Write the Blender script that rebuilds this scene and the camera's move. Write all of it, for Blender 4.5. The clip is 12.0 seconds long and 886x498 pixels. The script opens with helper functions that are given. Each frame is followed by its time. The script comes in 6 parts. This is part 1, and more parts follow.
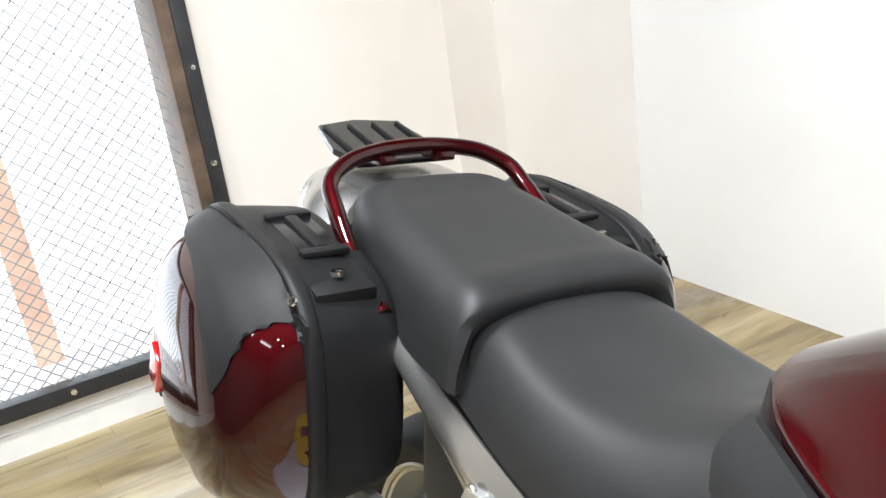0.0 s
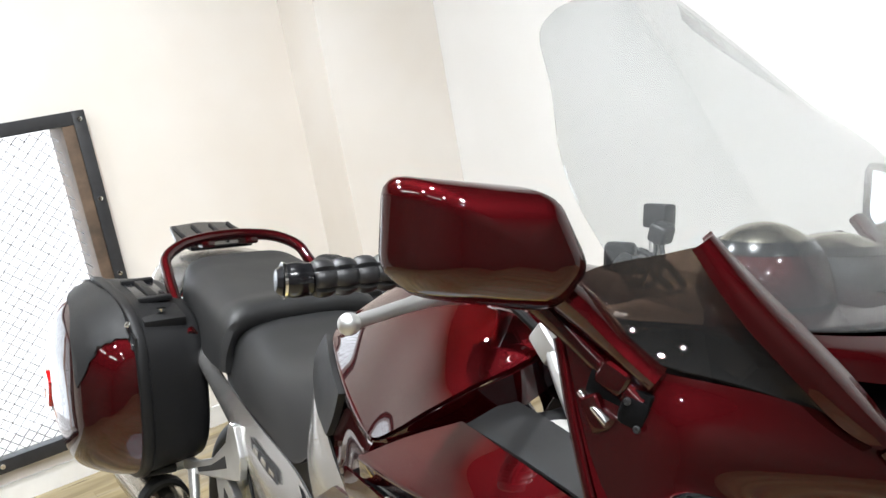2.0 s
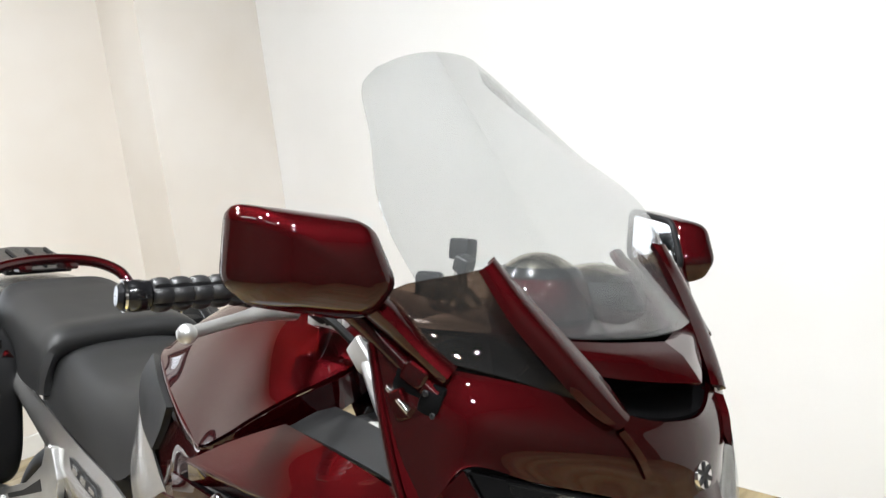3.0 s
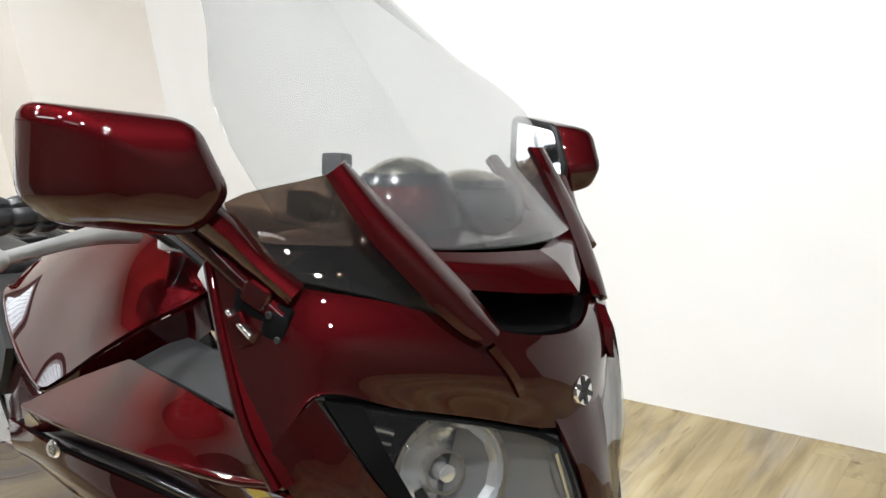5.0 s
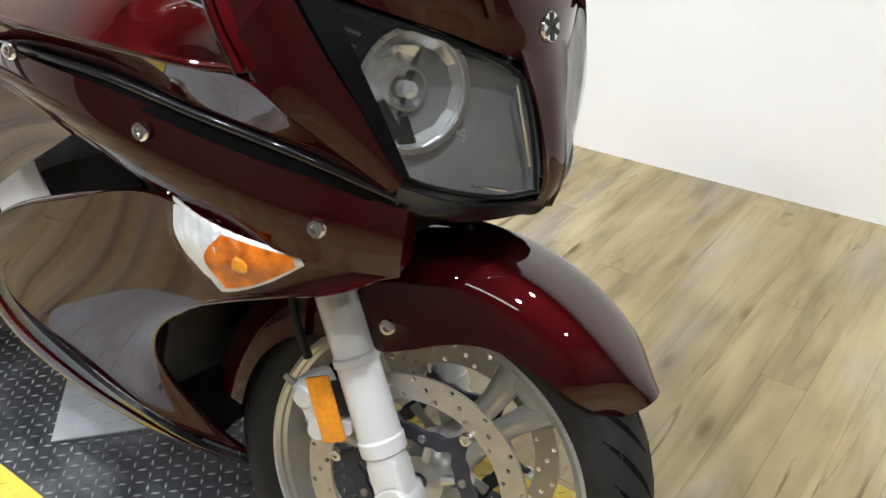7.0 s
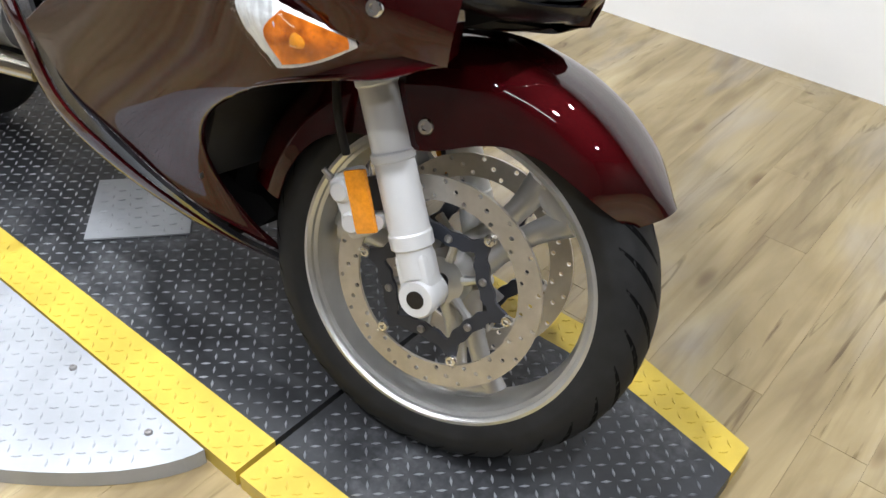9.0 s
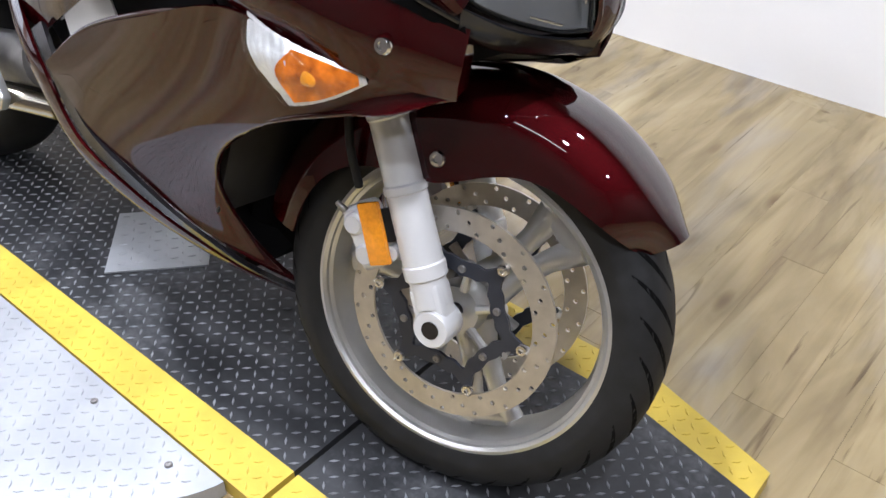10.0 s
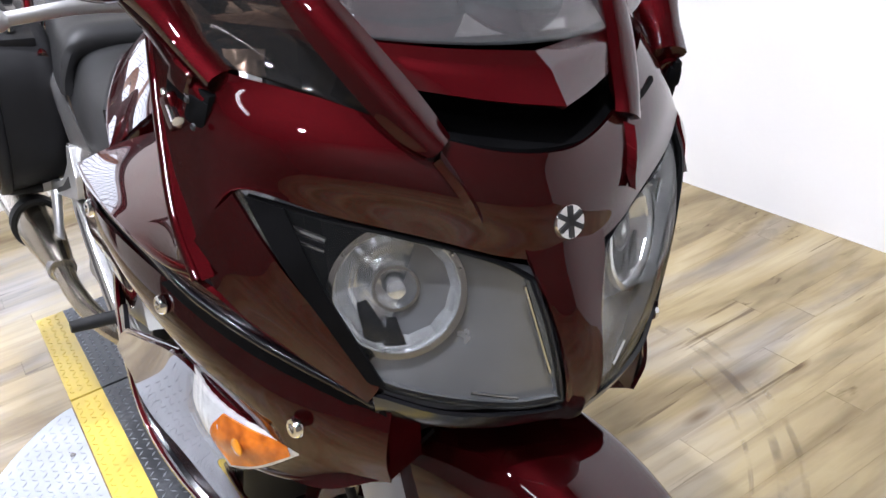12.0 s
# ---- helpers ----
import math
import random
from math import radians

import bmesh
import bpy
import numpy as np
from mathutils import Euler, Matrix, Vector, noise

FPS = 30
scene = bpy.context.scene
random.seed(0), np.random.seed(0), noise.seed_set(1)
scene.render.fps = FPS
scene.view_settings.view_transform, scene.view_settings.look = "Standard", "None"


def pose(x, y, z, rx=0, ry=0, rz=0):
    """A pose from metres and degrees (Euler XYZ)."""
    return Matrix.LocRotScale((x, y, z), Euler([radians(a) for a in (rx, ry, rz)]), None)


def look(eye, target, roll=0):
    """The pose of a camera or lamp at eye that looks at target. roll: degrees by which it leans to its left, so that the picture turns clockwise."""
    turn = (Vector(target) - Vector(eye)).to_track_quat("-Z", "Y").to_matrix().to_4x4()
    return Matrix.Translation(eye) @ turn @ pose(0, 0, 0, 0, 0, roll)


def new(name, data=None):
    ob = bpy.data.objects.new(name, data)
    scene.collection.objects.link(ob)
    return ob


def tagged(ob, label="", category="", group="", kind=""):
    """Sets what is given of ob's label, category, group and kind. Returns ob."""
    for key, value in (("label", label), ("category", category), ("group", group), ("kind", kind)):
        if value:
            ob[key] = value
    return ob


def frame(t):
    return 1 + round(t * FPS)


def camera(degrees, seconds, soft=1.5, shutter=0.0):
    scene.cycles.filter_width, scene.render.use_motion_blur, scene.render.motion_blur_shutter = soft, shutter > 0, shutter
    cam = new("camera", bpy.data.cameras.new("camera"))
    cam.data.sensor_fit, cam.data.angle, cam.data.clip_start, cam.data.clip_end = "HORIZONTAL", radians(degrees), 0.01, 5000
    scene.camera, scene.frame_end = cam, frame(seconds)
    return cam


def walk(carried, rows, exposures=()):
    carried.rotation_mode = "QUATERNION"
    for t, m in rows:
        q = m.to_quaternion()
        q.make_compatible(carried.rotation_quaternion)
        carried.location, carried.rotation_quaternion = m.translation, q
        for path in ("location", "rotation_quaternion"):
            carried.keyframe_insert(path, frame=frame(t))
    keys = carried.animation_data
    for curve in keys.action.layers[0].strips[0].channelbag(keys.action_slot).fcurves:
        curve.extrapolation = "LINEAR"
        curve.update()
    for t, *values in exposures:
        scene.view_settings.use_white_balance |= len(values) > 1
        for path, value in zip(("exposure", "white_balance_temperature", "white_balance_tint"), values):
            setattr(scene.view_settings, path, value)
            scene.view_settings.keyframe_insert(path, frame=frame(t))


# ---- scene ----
cam = camera(54.0, 12.0)
PATH = [
    (0, (-0.434, -0.539, 1.437), (-2.089, 0.352, 0.753), -8.1),
    (0.5, (-0.159, -0.657, 1.457), (-1.819, 0.313, 0.906), -5.8),
    (1, (0.069, -0.602, 1.414), (-1.62, 0.305, 0.845), -5.9),
    (1.5, (0.294, -0.529, 1.396), (-1.442, 0.244, 0.772), -8.0),
    (2, (0.448, -0.609, 1.433), (-1.2, 0.445, 1.014), -10.3),
    (2.5, (0.553, -0.726, 1.447), (-0.933, 0.549, 1.037), -6.7),
    (3, (0.57, -0.707, 1.449), (-0.82, 0.676, 1.056), -6.5),
    (3.2, (0.565, -0.685, 1.441), (-0.764, 0.753, 1.031), -5.4),
    (4.8, (0.556, -0.612, 1.394), (-0.668, 0.889, 0.894), -7.6),
    (5, (0.548, -0.601, 1.392), (-0.681, 0.873, 0.827), -7.1),
    (5.5, (0.536, -0.591, 1.36), (-0.699, 0.858, 0.749), -7.0),
    (6, (0.541, -0.602, 1.312), (-0.643, 0.823, 0.559), -5.6),
    (6.5, (0.566, -0.635, 1.274), (-0.557, 0.741, 0.353), -3.6),
    (7, (0.574, -0.671, 1.24), (-0.479, 0.688, 0.219), -1.6),
    (7.5, (0.591, -0.729, 1.232), (-0.461, 0.631, 0.212), -1.7),
    (7.7, (0.6, -0.75, 1.217), (-0.424, 0.596, 0.149), -1.3),
    (9.5, (0.61, -0.787, 1.181), (-0.357, 0.446, -0.061), 3.6),
    (10, (0.615, -0.779, 1.197), (-0.403, 0.458, -0.001), 1.0),
    (10.5, (0.626, -0.777, 1.212), (-0.429, 0.468, 0.055), -1.1),
    (11, (0.630, -0.768, 1.234), (-0.425, 0.512, 0.118), 0.3),
    (11.5, (0.637, -0.559, 1.256), (-0.716, 0.512, 0.245), -8.0),
    (12, (0.677, -0.312, 1.328), (-0.883, 0.538, 0.41), -8.9),
]
walk(cam, [(t, look(eye, target, roll)) for t, eye, target, roll in PATH], [(0.0, 0.42, 6350, 10), (1.5, 0.38, 6350, 10), (2.2, 0.26, 6450, 10), (3.2, 0.2, 6500, 10), (5.0, 0.22, 6500, 10), (7.5, 0.1, 6450, 10), (9.5, 0.12, 6200, 14), (10.5, 0.18, 6050, 18), (12.0, 0.28, 6050, 18)])

# ---- light ----
world = bpy.data.worlds.new("world")
scene.world = world
world.use_nodes = True
wn = world.node_tree
sky = wn.nodes.new("ShaderNodeTexSky")
sky.sky_type, sky.sun_disc, sky.sun_elevation, sky.sun_rotation = "NISHITA", False, radians(40), radians(200)
wn.links.new(sky.outputs["Color"], wn.nodes["Background"].inputs["Color"])
wn.nodes["Background"].inputs["Strength"].default_value = 0.12


def disc_lamp(name, m, size, watts, color=(0.95, 0.98, 1.0)):
    data = bpy.data.lights.new(name, "AREA")
    data.shape, data.size, data.energy, data.color = "DISK", size, watts, color
    ob = new(name, data)
    ob.matrix_world = m
    return tagged(ob, kind="structure")


def area_lamp(name, m, sx, sy, watts, color=(1, 1, 1)):
    data = bpy.data.lights.new(name, "AREA")
    data.shape, data.size, data.size_y, data.energy, data.color = "RECTANGLE", sx, sy, watts, color
    ob = new(name, data)
    ob.matrix_world = m
    return tagged(ob, kind="structure")


area_lamp("window_daylight", look((-3.62, -0.6, 0.95), (0, -0.6, 0.9)), 1.5, 1.3, 13, (0.80, 0.91, 1.0))


# ---- materials ----
def nodes_of(name):
    mat = bpy.data.materials.new(name)
    mat.use_nodes = True
    nt = mat.node_tree
    return mat, nt, nt.nodes["Principled BSDF"]


def noise_node(nt, scale, detail=4.0, stretch=None, rough=0.55):
    tc = nt.nodes.new("ShaderNodeTexCoord")
    mp = nt.nodes.new("ShaderNodeMapping")
    if stretch:
        mp.inputs["Scale"].default_value = stretch
    nz = nt.nodes.new("ShaderNodeTexNoise")
    nz.inputs["Scale"].default_value, nz.inputs["Detail"].default_value, nz.inputs["Roughness"].default_value = scale, detail, rough
    nt.links.new(tc.outputs["Object"], mp.inputs["Vector"])
    nt.links.new(mp.outputs["Vector"], nz.inputs["Vector"])
    return nz


def ramp_node(nt, fac, stops):
    rp = nt.nodes.new("ShaderNodeValToRGB")
    el = rp.color_ramp.elements
    while len(el) < len(stops):
        el.new(0.5)
    for e, (p, c) in zip(el, stops):
        e.position, e.color = p, (*c, 1) if len(c) == 3 else c
    nt.links.new(fac, rp.inputs["Fac"])
    return rp


def bump_node(nt, bsdf, height, strength, distance):
    bp = nt.nodes.new("ShaderNodeBump")
    bp.inputs["Strength"].default_value, bp.inputs["Distance"].default_value = strength, distance
    nt.links.new(height, bp.inputs["Height"])
    nt.links.new(bp.outputs["Normal"], bsdf.inputs["Normal"])
    return bp


def surface(name, color, rough=0.5, metal=0.0, coat=0.0, var=0.12, scale=20.0, bump=0.0, grain=600.0, dist=0.001, rvar=0.15, spec=0.5):
    """A plain material with mottling, uneven gloss and fine grain."""
    mat, nt, b = nodes_of(name)
    nz = noise_node(nt, scale, 5)
    lo, hi = [max(0, c * (1 - var)) for c in color], [min(1, c * (1 + var)) for c in color]
    rp = ramp_node(nt, nz.outputs["Fac"], [(0.3, lo), (0.7, hi)])
    nt.links.new(rp.outputs["Color"], b.inputs["Base Color"])
    mr = nt.nodes.new("ShaderNodeMapRange")
    mr.inputs["To Min"].default_value, mr.inputs["To Max"].default_value = rough * (1 - rvar), min(1, rough * (1 + rvar))
    nt.links.new(nz.outputs["Fac"], mr.inputs["Value"])
    nt.links.new(mr.outputs["Result"], b.inputs["Roughness"])
    b.inputs["Metallic"].default_value, b.inputs["Coat Weight"].default_value, b.inputs["Coat Roughness"].default_value = metal, coat, 0.025
    b.inputs["Specular IOR Level"].default_value = spec
    if bump:
        gz = noise_node(nt, grain, 2)
        bump_node(nt, b, gz.outputs["Fac"], bump, dist)
    return mat


def candy_paint():
    """Deep red metallic under clear coat: a fine flake over a dark red ground."""
    mat, nt, b = nodes_of("candy_red_paint")
    fl = nt.nodes.new("ShaderNodeTexVoronoi")
    fl.inputs["Scale"].default_value = 2600
    tc = nt.nodes.new("ShaderNodeTexCoord")
    nt.links.new(tc.outputs["Object"], fl.inputs["Vector"])
    rp = ramp_node(nt, fl.outputs["Distance"], [(0.0, (0.062, 0.0033, 0.0048)), (0.6, (0.033, 0.0017, 0.0026))])
    nt.links.new(rp.outputs["Color"], b.inputs["Base Color"])
    b.inputs["Metallic"].default_value, b.inputs["Roughness"].default_value = 0.95, 0.56
    b.inputs["Coat Weight"].default_value, b.inputs["Coat Roughness"].default_value, b.inputs["Coat IOR"].default_value = 1.0, 0.008, 1.55
    b.inputs["Specular Tint"].default_value = (0.35, 0.03, 0.04, 1)
    return mat


def glass(name, color=(1, 1, 1), rough=0.0, alpha=0.1, gloss=0.8, least=0.03):
    """Thin clear plastic: mostly see-through with a glossy skin."""
    mat, nt, b = nodes_of(name)
    out = nt.nodes["Material Output"]
    tr = nt.nodes.new("ShaderNodeBsdfTransparent")
    tr.inputs["Color"].default_value = (*color, 1)
    gl = nt.nodes.new("ShaderNodeBsdfGlossy")
    gl.inputs["Roughness"].default_value = rough
    df = nt.nodes.new("ShaderNodeBsdfDiffuse")
    df.inputs["Color"].default_value = (0.75, 0.77, 0.77, 1)
    lw = nt.nodes.new("ShaderNodeLayerWeight")
    pw, fr = nt.nodes.new("ShaderNodeMath"), nt.nodes.new("ShaderNodeMath")
    pw.operation, fr.operation = "POWER", "MULTIPLY_ADD"
    pw.inputs[1].default_value, fr.inputs[1].default_value, fr.inputs[2].default_value = 4.0, gloss, least
    nt.links.new(lw.outputs["Facing"], pw.inputs[0])
    nt.links.new(pw.outputs[0], fr.inputs[0])
    m1, m2 = nt.nodes.new("ShaderNodeMixShader"), nt.nodes.new("ShaderNodeMixShader")
    m1.inputs["Fac"].default_value = alpha
    nt.links.new(tr.outputs[0], m1.inputs[1])
    nt.links.new(df.outputs[0], m1.inputs[2])
    nt.links.new(fr.outputs[0], m2.inputs["Fac"])
    nt.links.new(m1.outputs[0], m2.inputs[1])
    nt.links.new(gl.outputs[0], m2.inputs[2])
    nt.links.new(m2.outputs[0], out.inputs["Surface"])
    return mat


def scuff_material():
    """A faint dark tyre mark: broken grey over whatever lies below."""
    mat, nt, b = nodes_of("tyre_scuff")
    b.inputs["Base Color"].default_value, b.inputs["Roughness"].default_value = (0.07, 0.055, 0.04, 1), 0.5
    rp = ramp_node(nt, noise_node(nt, 14, 5).outputs["Fac"], [(0.42, (0, 0, 0)), (0.75, (0.42, 0.42, 0.42))])
    nt.links.new(rp.outputs["Color"], b.inputs["Alpha"])
    return mat


def plank_material():
    mat, nt, b = nodes_of("wood_plank_floor")
    oi = nt.nodes.new("ShaderNodeObjectInfo")
    tc = nt.nodes.new("ShaderNodeTexCoord")
    add = nt.nodes.new("ShaderNodeVectorMath")
    add.operation = "MULTIPLY_ADD"
    mul = nt.nodes.new("ShaderNodeVectorMath")
    mul.operation = "SCALE"
    cx = nt.nodes.new("ShaderNodeCombineXYZ")
    for k in range(3):
        nt.links.new(oi.outputs["Random"], cx.inputs[k])
    mul.inputs["Scale"].default_value = 37.0
    nt.links.new(cx.outputs[0], mul.inputs[0])
    add.inputs[1].default_value = (1, 1, 1)
    nt.links.new(tc.outputs["Object"], add.inputs[0])
    nt.links.new(mul.outputs[0], add.inputs[2])

    spot = nt.nodes.new("ShaderNodeNewGeometry")

    def nz(scale, stretch, detail, dist=0.0, joined=False):
        mp = nt.nodes.new("ShaderNodeMapping")
        mp.inputs["Scale"].default_value = stretch
        n = nt.nodes.new("ShaderNodeTexNoise")
        n.inputs["Scale"].default_value, n.inputs["Detail"].default_value, n.inputs["Distortion"].default_value = scale, detail, dist
        nt.links.new(spot.outputs["Position"] if joined else add.outputs[0], mp.inputs["Vector"])
        nt.links.new(mp.outputs["Vector"], n.inputs["Vector"])
        return n
    cloud, tone, grain, crack = nz(4.0, (1.3, 0.32, 1), 6, 0.7, True), nz(2.6, (1.8, 0.55, 1), 4, 0.5, True), nz(30.0, (1.0, 0.07, 1), 6, 0.5), nz(13.0, (2.4, 0.16, 1), 4, 1.2)
    knot = nt.nodes.new("ShaderNodeTexVoronoi")
    kmap = nt.nodes.new("ShaderNodeMapping")
    kmap.inputs["Scale"].default_value = (6.0, 1.9, 1.0)
    knot.inputs["Scale"].default_value, knot.inputs["Randomness"].default_value = 1.0, 1.0
    nt.links.new(add.outputs[0], kmap.inputs["Vector"])
    nt.links.new(kmap.outputs["Vector"], knot.inputs["Vector"])

    def mixed(fac, a_, b_, way="MIX"):
        m = nt.nodes.new("ShaderNodeMix")
        m.data_type, m.blend_type = "RGBA", way
        for sock, val in ((m.inputs[0], fac), (m.inputs[6], a_), (m.inputs[7], b_)):
            if isinstance(val, bpy.types.NodeSocket):
                nt.links.new(val, sock)
            else:
                sock.default_value = val
        return m.outputs[2]
    tan_ = ramp_node(nt, cloud.outputs["Fac"], [(0.30, (0.190, 0.138, 0.066)), (0.50, (0.345, 0.266, 0.136)), (0.70, (0.47, 0.382, 0.222))])
    taupe = ramp_node(nt, cloud.outputs["Fac"], [(0.30, (0.165, 0.134, 0.100)), (0.50, (0.28, 0.238, 0.186)), (0.70, (0.40, 0.356, 0.292))])
    which = ramp_node(nt, tone.outputs["Fac"], [(0.49, (0, 0, 0)), (0.68, (1, 1, 1))])
    base = mixed(which.outputs["Color"], tan_.outputs["Color"], taupe.outputs["Color"])
    fine = ramp_node(nt, grain.outputs["Fac"], [(0.28, (0.74, 0.72, 0.70)), (0.55, (1, 1, 1))])
    base = mixed(1.0, base, fine.outputs["Color"], "MULTIPLY")
    slit = ramp_node(nt, crack.outputs["Fac"], [(0.27, (0.42, 0.38, 0.34)), (0.36, (1, 1, 1))])
    base = mixed(1.0, base, slit.outputs["Color"], "MULTIPLY")
    eye_ = ramp_node(nt, knot.outputs["Distance"], [(0.03, (0.45, 0.38, 0.32)), (0.085, (0.80, 0.76, 0.72)), (0.12, (1, 1, 1))])
    base = mixed(1.0, base, eye_.outputs["Color"], "MULTIPLY")
    hs = nt.nodes.new("ShaderNodeHueSaturation")
    mr = nt.nodes.new("ShaderNodeMapRange")
    mr.inputs["To Min"].default_value, mr.inputs["To Max"].default_value = 0.93, 1.06
    nt.links.new(oi.outputs["Random"], mr.inputs["Value"])
    nt.links.new(mr.outputs["Result"], hs.inputs["Value"])
    nt.links.new(base, hs.inputs["Color"])
    nt.links.new(hs.outputs["Color"], b.inputs["Base Color"])
    b.inputs["Roughness"].default_value = 0.27
    bump_node(nt, b, grain.outputs["Fac"], 0.25, 0.001)
    return mat


def wall_material(name, low, high):
    mat, nt, b = nodes_of(name)
    big = noise_node(nt, 1.3, 3)
    rp = ramp_node(nt, big.outputs["Fac"], [(0.3, low), (0.7, high)])
    nt.links.new(rp.outputs["Color"], b.inputs["Base Color"])
    b.inputs["Roughness"].default_value = 0.55
    fine = noise_node(nt, 220, 3)
    bump_node(nt, b, fine.outputs["Fac"], 0.12, 0.001)
    return mat


def emission(name, color, strength):
    mat, nt, b = nodes_of(name)
    b.inputs["Base Color"].default_value = (*color, 1)
    b.inputs["Emission Color"].default_value = (*color, 1)
    b.inputs["Emission Strength"].default_value = strength
    return mat


M = dict(
    red=candy_paint(),
    black_plastic=surface("black_textured_plastic", (0.0075, 0.0075, 0.008), 0.46, spec=0.24, bump=0.25, grain=900, scale=9),
    grey_plastic=surface("dark_grey_plastic", (0.014, 0.014, 0.0145), 0.50, spec=0.22, bump=0.25, grain=900, scale=9),
    gloss_black=surface("gloss_black", (0.008, 0.008, 0.009), 0.18, var=0.3),
    vinyl=surface("seat_vinyl", (0.017, 0.017, 0.0173), 0.46, spec=0.35, bump=0.35, grain=520, dist=0.0006, scale=14),
    rubber=surface("tyre_rubber", (0.013, 0.013, 0.0132), 0.62, spec=0.25, bump=0.2, grain=300, scale=30, var=0.3),
    grip=surface("grip_rubber", (0.012, 0.012, 0.013), 0.4, bump=0.15, grain=500),
    silver=surface("silver_painted_plastic", (0.52, 0.51, 0.495), 0.24, metal=0.92, coat=0.0, var=0.05),
    alloy=surface("silver_alloy", (0.55, 0.55, 0.54), 0.34, metal=0.85, var=0.07, bump=0.06, grain=400),
    fork=surface("silver_fork_paint", (0.66, 0.665, 0.67), 0.36, metal=0.2, coat=0.0, var=0.05, scale=8),
    chrome=surface("bright_metal", (0.78, 0.78, 0.77), 0.12, metal=1.0, var=0.04),
    steel=surface("brake_disc_steel", (0.56, 0.53, 0.48), 0.36, metal=0.85, var=0.1, scale=40, bump=0.05, grain=300),
    # Blacker than plain plastic: the shade of recesses is in the colour.
    deep_black=surface("black_plastic_and_shade", (0.003, 0.003, 0.0033), 0.7, spec=0.06, var=0.3),
    carrier=surface("dark_blue_carrier", (0.05, 0.055, 0.07), 0.4, metal=0.6),
    dark=surface("dark_engine_metal", (0.02, 0.02, 0.021), 0.5, metal=0.3, var=0.3),
    cast=surface("cast_aluminium", (0.32, 0.31, 0.30), 0.42, metal=0.85, var=0.2, scale=30),
    pipe=surface("exhaust_steel", (0.50, 0.46, 0.38), 0.22, metal=1.0, var=0.15, scale=12),
    amber=surface("amber_reflector", (0.72, 0.26, 0.010), 0.15, coat=1.0, var=0.15, scale=120),
    redlens=surface("red_lens", (0.55, 0.01, 0.01), 0.1, coat=1.0, var=0.1),
    bulb_amber=surface("amber_bulb", (0.80, 0.15, 0.008), 0.16, coat=1.0, var=0.7, scale=38, bump=0.5, grain=90, dist=0.003),
    mirror=surface("reflector_chrome", (0.85, 0.85, 0.86), 0.06, metal=1.0, var=0.03),
    white_cap=surface("white_engine_casting", (0.62, 0.61, 0.58), 0.4, var=0.05),
    lens=glass("clear_lens", (0.96, 0.97, 0.97), 0.0, 0.004, 0.5, 0.012),
    bowl=surface("lamp_bowl", (0.80, 0.80, 0.81), 0.17, metal=0.80, var=0.04, spec=0.6),
    lamp_grey=surface("lamp_silver_matte", (0.30, 0.305, 0.315), 0.26, metal=0.72, var=0.15, scale=14),
    screen=glass("clear_windscreen", (0.86, 0.87, 0.87), 0.0, 0.03),
    smoke=glass("smoked_side_window", (0.40, 0.33, 0.28), 0.01, 0.01),
    deck_worn=surface("worn_black_tread", (0.32, 0.335, 0.36), 0.34, metal=0.5, var=0.5, scale=11),
    yellow=surface("yellow_deck_paint", (0.56, 0.41, 0.055), 0.42, var=0.16, scale=9, bump=0.1, grain=200),
    plate=surface("bright_tread_plate", (0.42, 0.44, 0.465), 0.42, metal=0.35, var=0.12, scale=8),
    plank=plank_material(),
    wall=wall_material("white_painted_wall", (0.80, 0.79, 0.775), (0.85, 0.845, 0.835)),
    # White wall paint with the warm tint of the light put into its colour.
    warm_wall=wall_material("white_wall_warm_light", (0.74, 0.685, 0.615), (0.815, 0.78, 0.735)),
    scuff=scuff_material(),
    trim=surface("white_baseboard", (0.8, 0.79, 0.76), 0.5, var=0.03),
    signal_mirror=surface("signal_chrome", (0.86, 0.85, 0.85), 0.25, metal=0.45, var=0.15, scale=50, bump=0.6, grain=70, dist=0.004),
    mesh=surface("grey_expanded_metal", (0.36, 0.36, 0.37), 0.5, metal=0.4, var=0.2),
    frame=surface("black_window_frame", (0.02, 0.02, 0.022), 0.45, var=0.3),
    wood=surface("rough_wood_lining", (0.095, 0.062, 0.04), 0.7, var=0.6, scale=9, bump=0.5, grain=60, dist=0.004),
    orange=surface("orange_post_paint", (0.88, 0.58, 0.44), 0.6, var=0.12),
    # Dark surfaces for the unseen ceiling and walls, to hold down fill light.
    ceiling=surface("unseen_dark_ceiling", (0.035, 0.033, 0.032), 0.8, var=0.3, scale=3),
    back_wall=surface("unseen_dark_wall", (0.10, 0.085, 0.075), 0.7, var=0.25, scale=2),
    groove=surface("plank_joint", (0.22, 0.17, 0.10), 0.9),
    backdrop=emission("bright_overcast_outside", (1.0, 1.0, 1.0), 1.15),
    lamp=emission("lamp_diffuser", (1.0, 0.98, 0.95), 28.0),
    lamp_tube=emission("tube_glass", (0.95, 0.98, 1.0), 12.0),
)


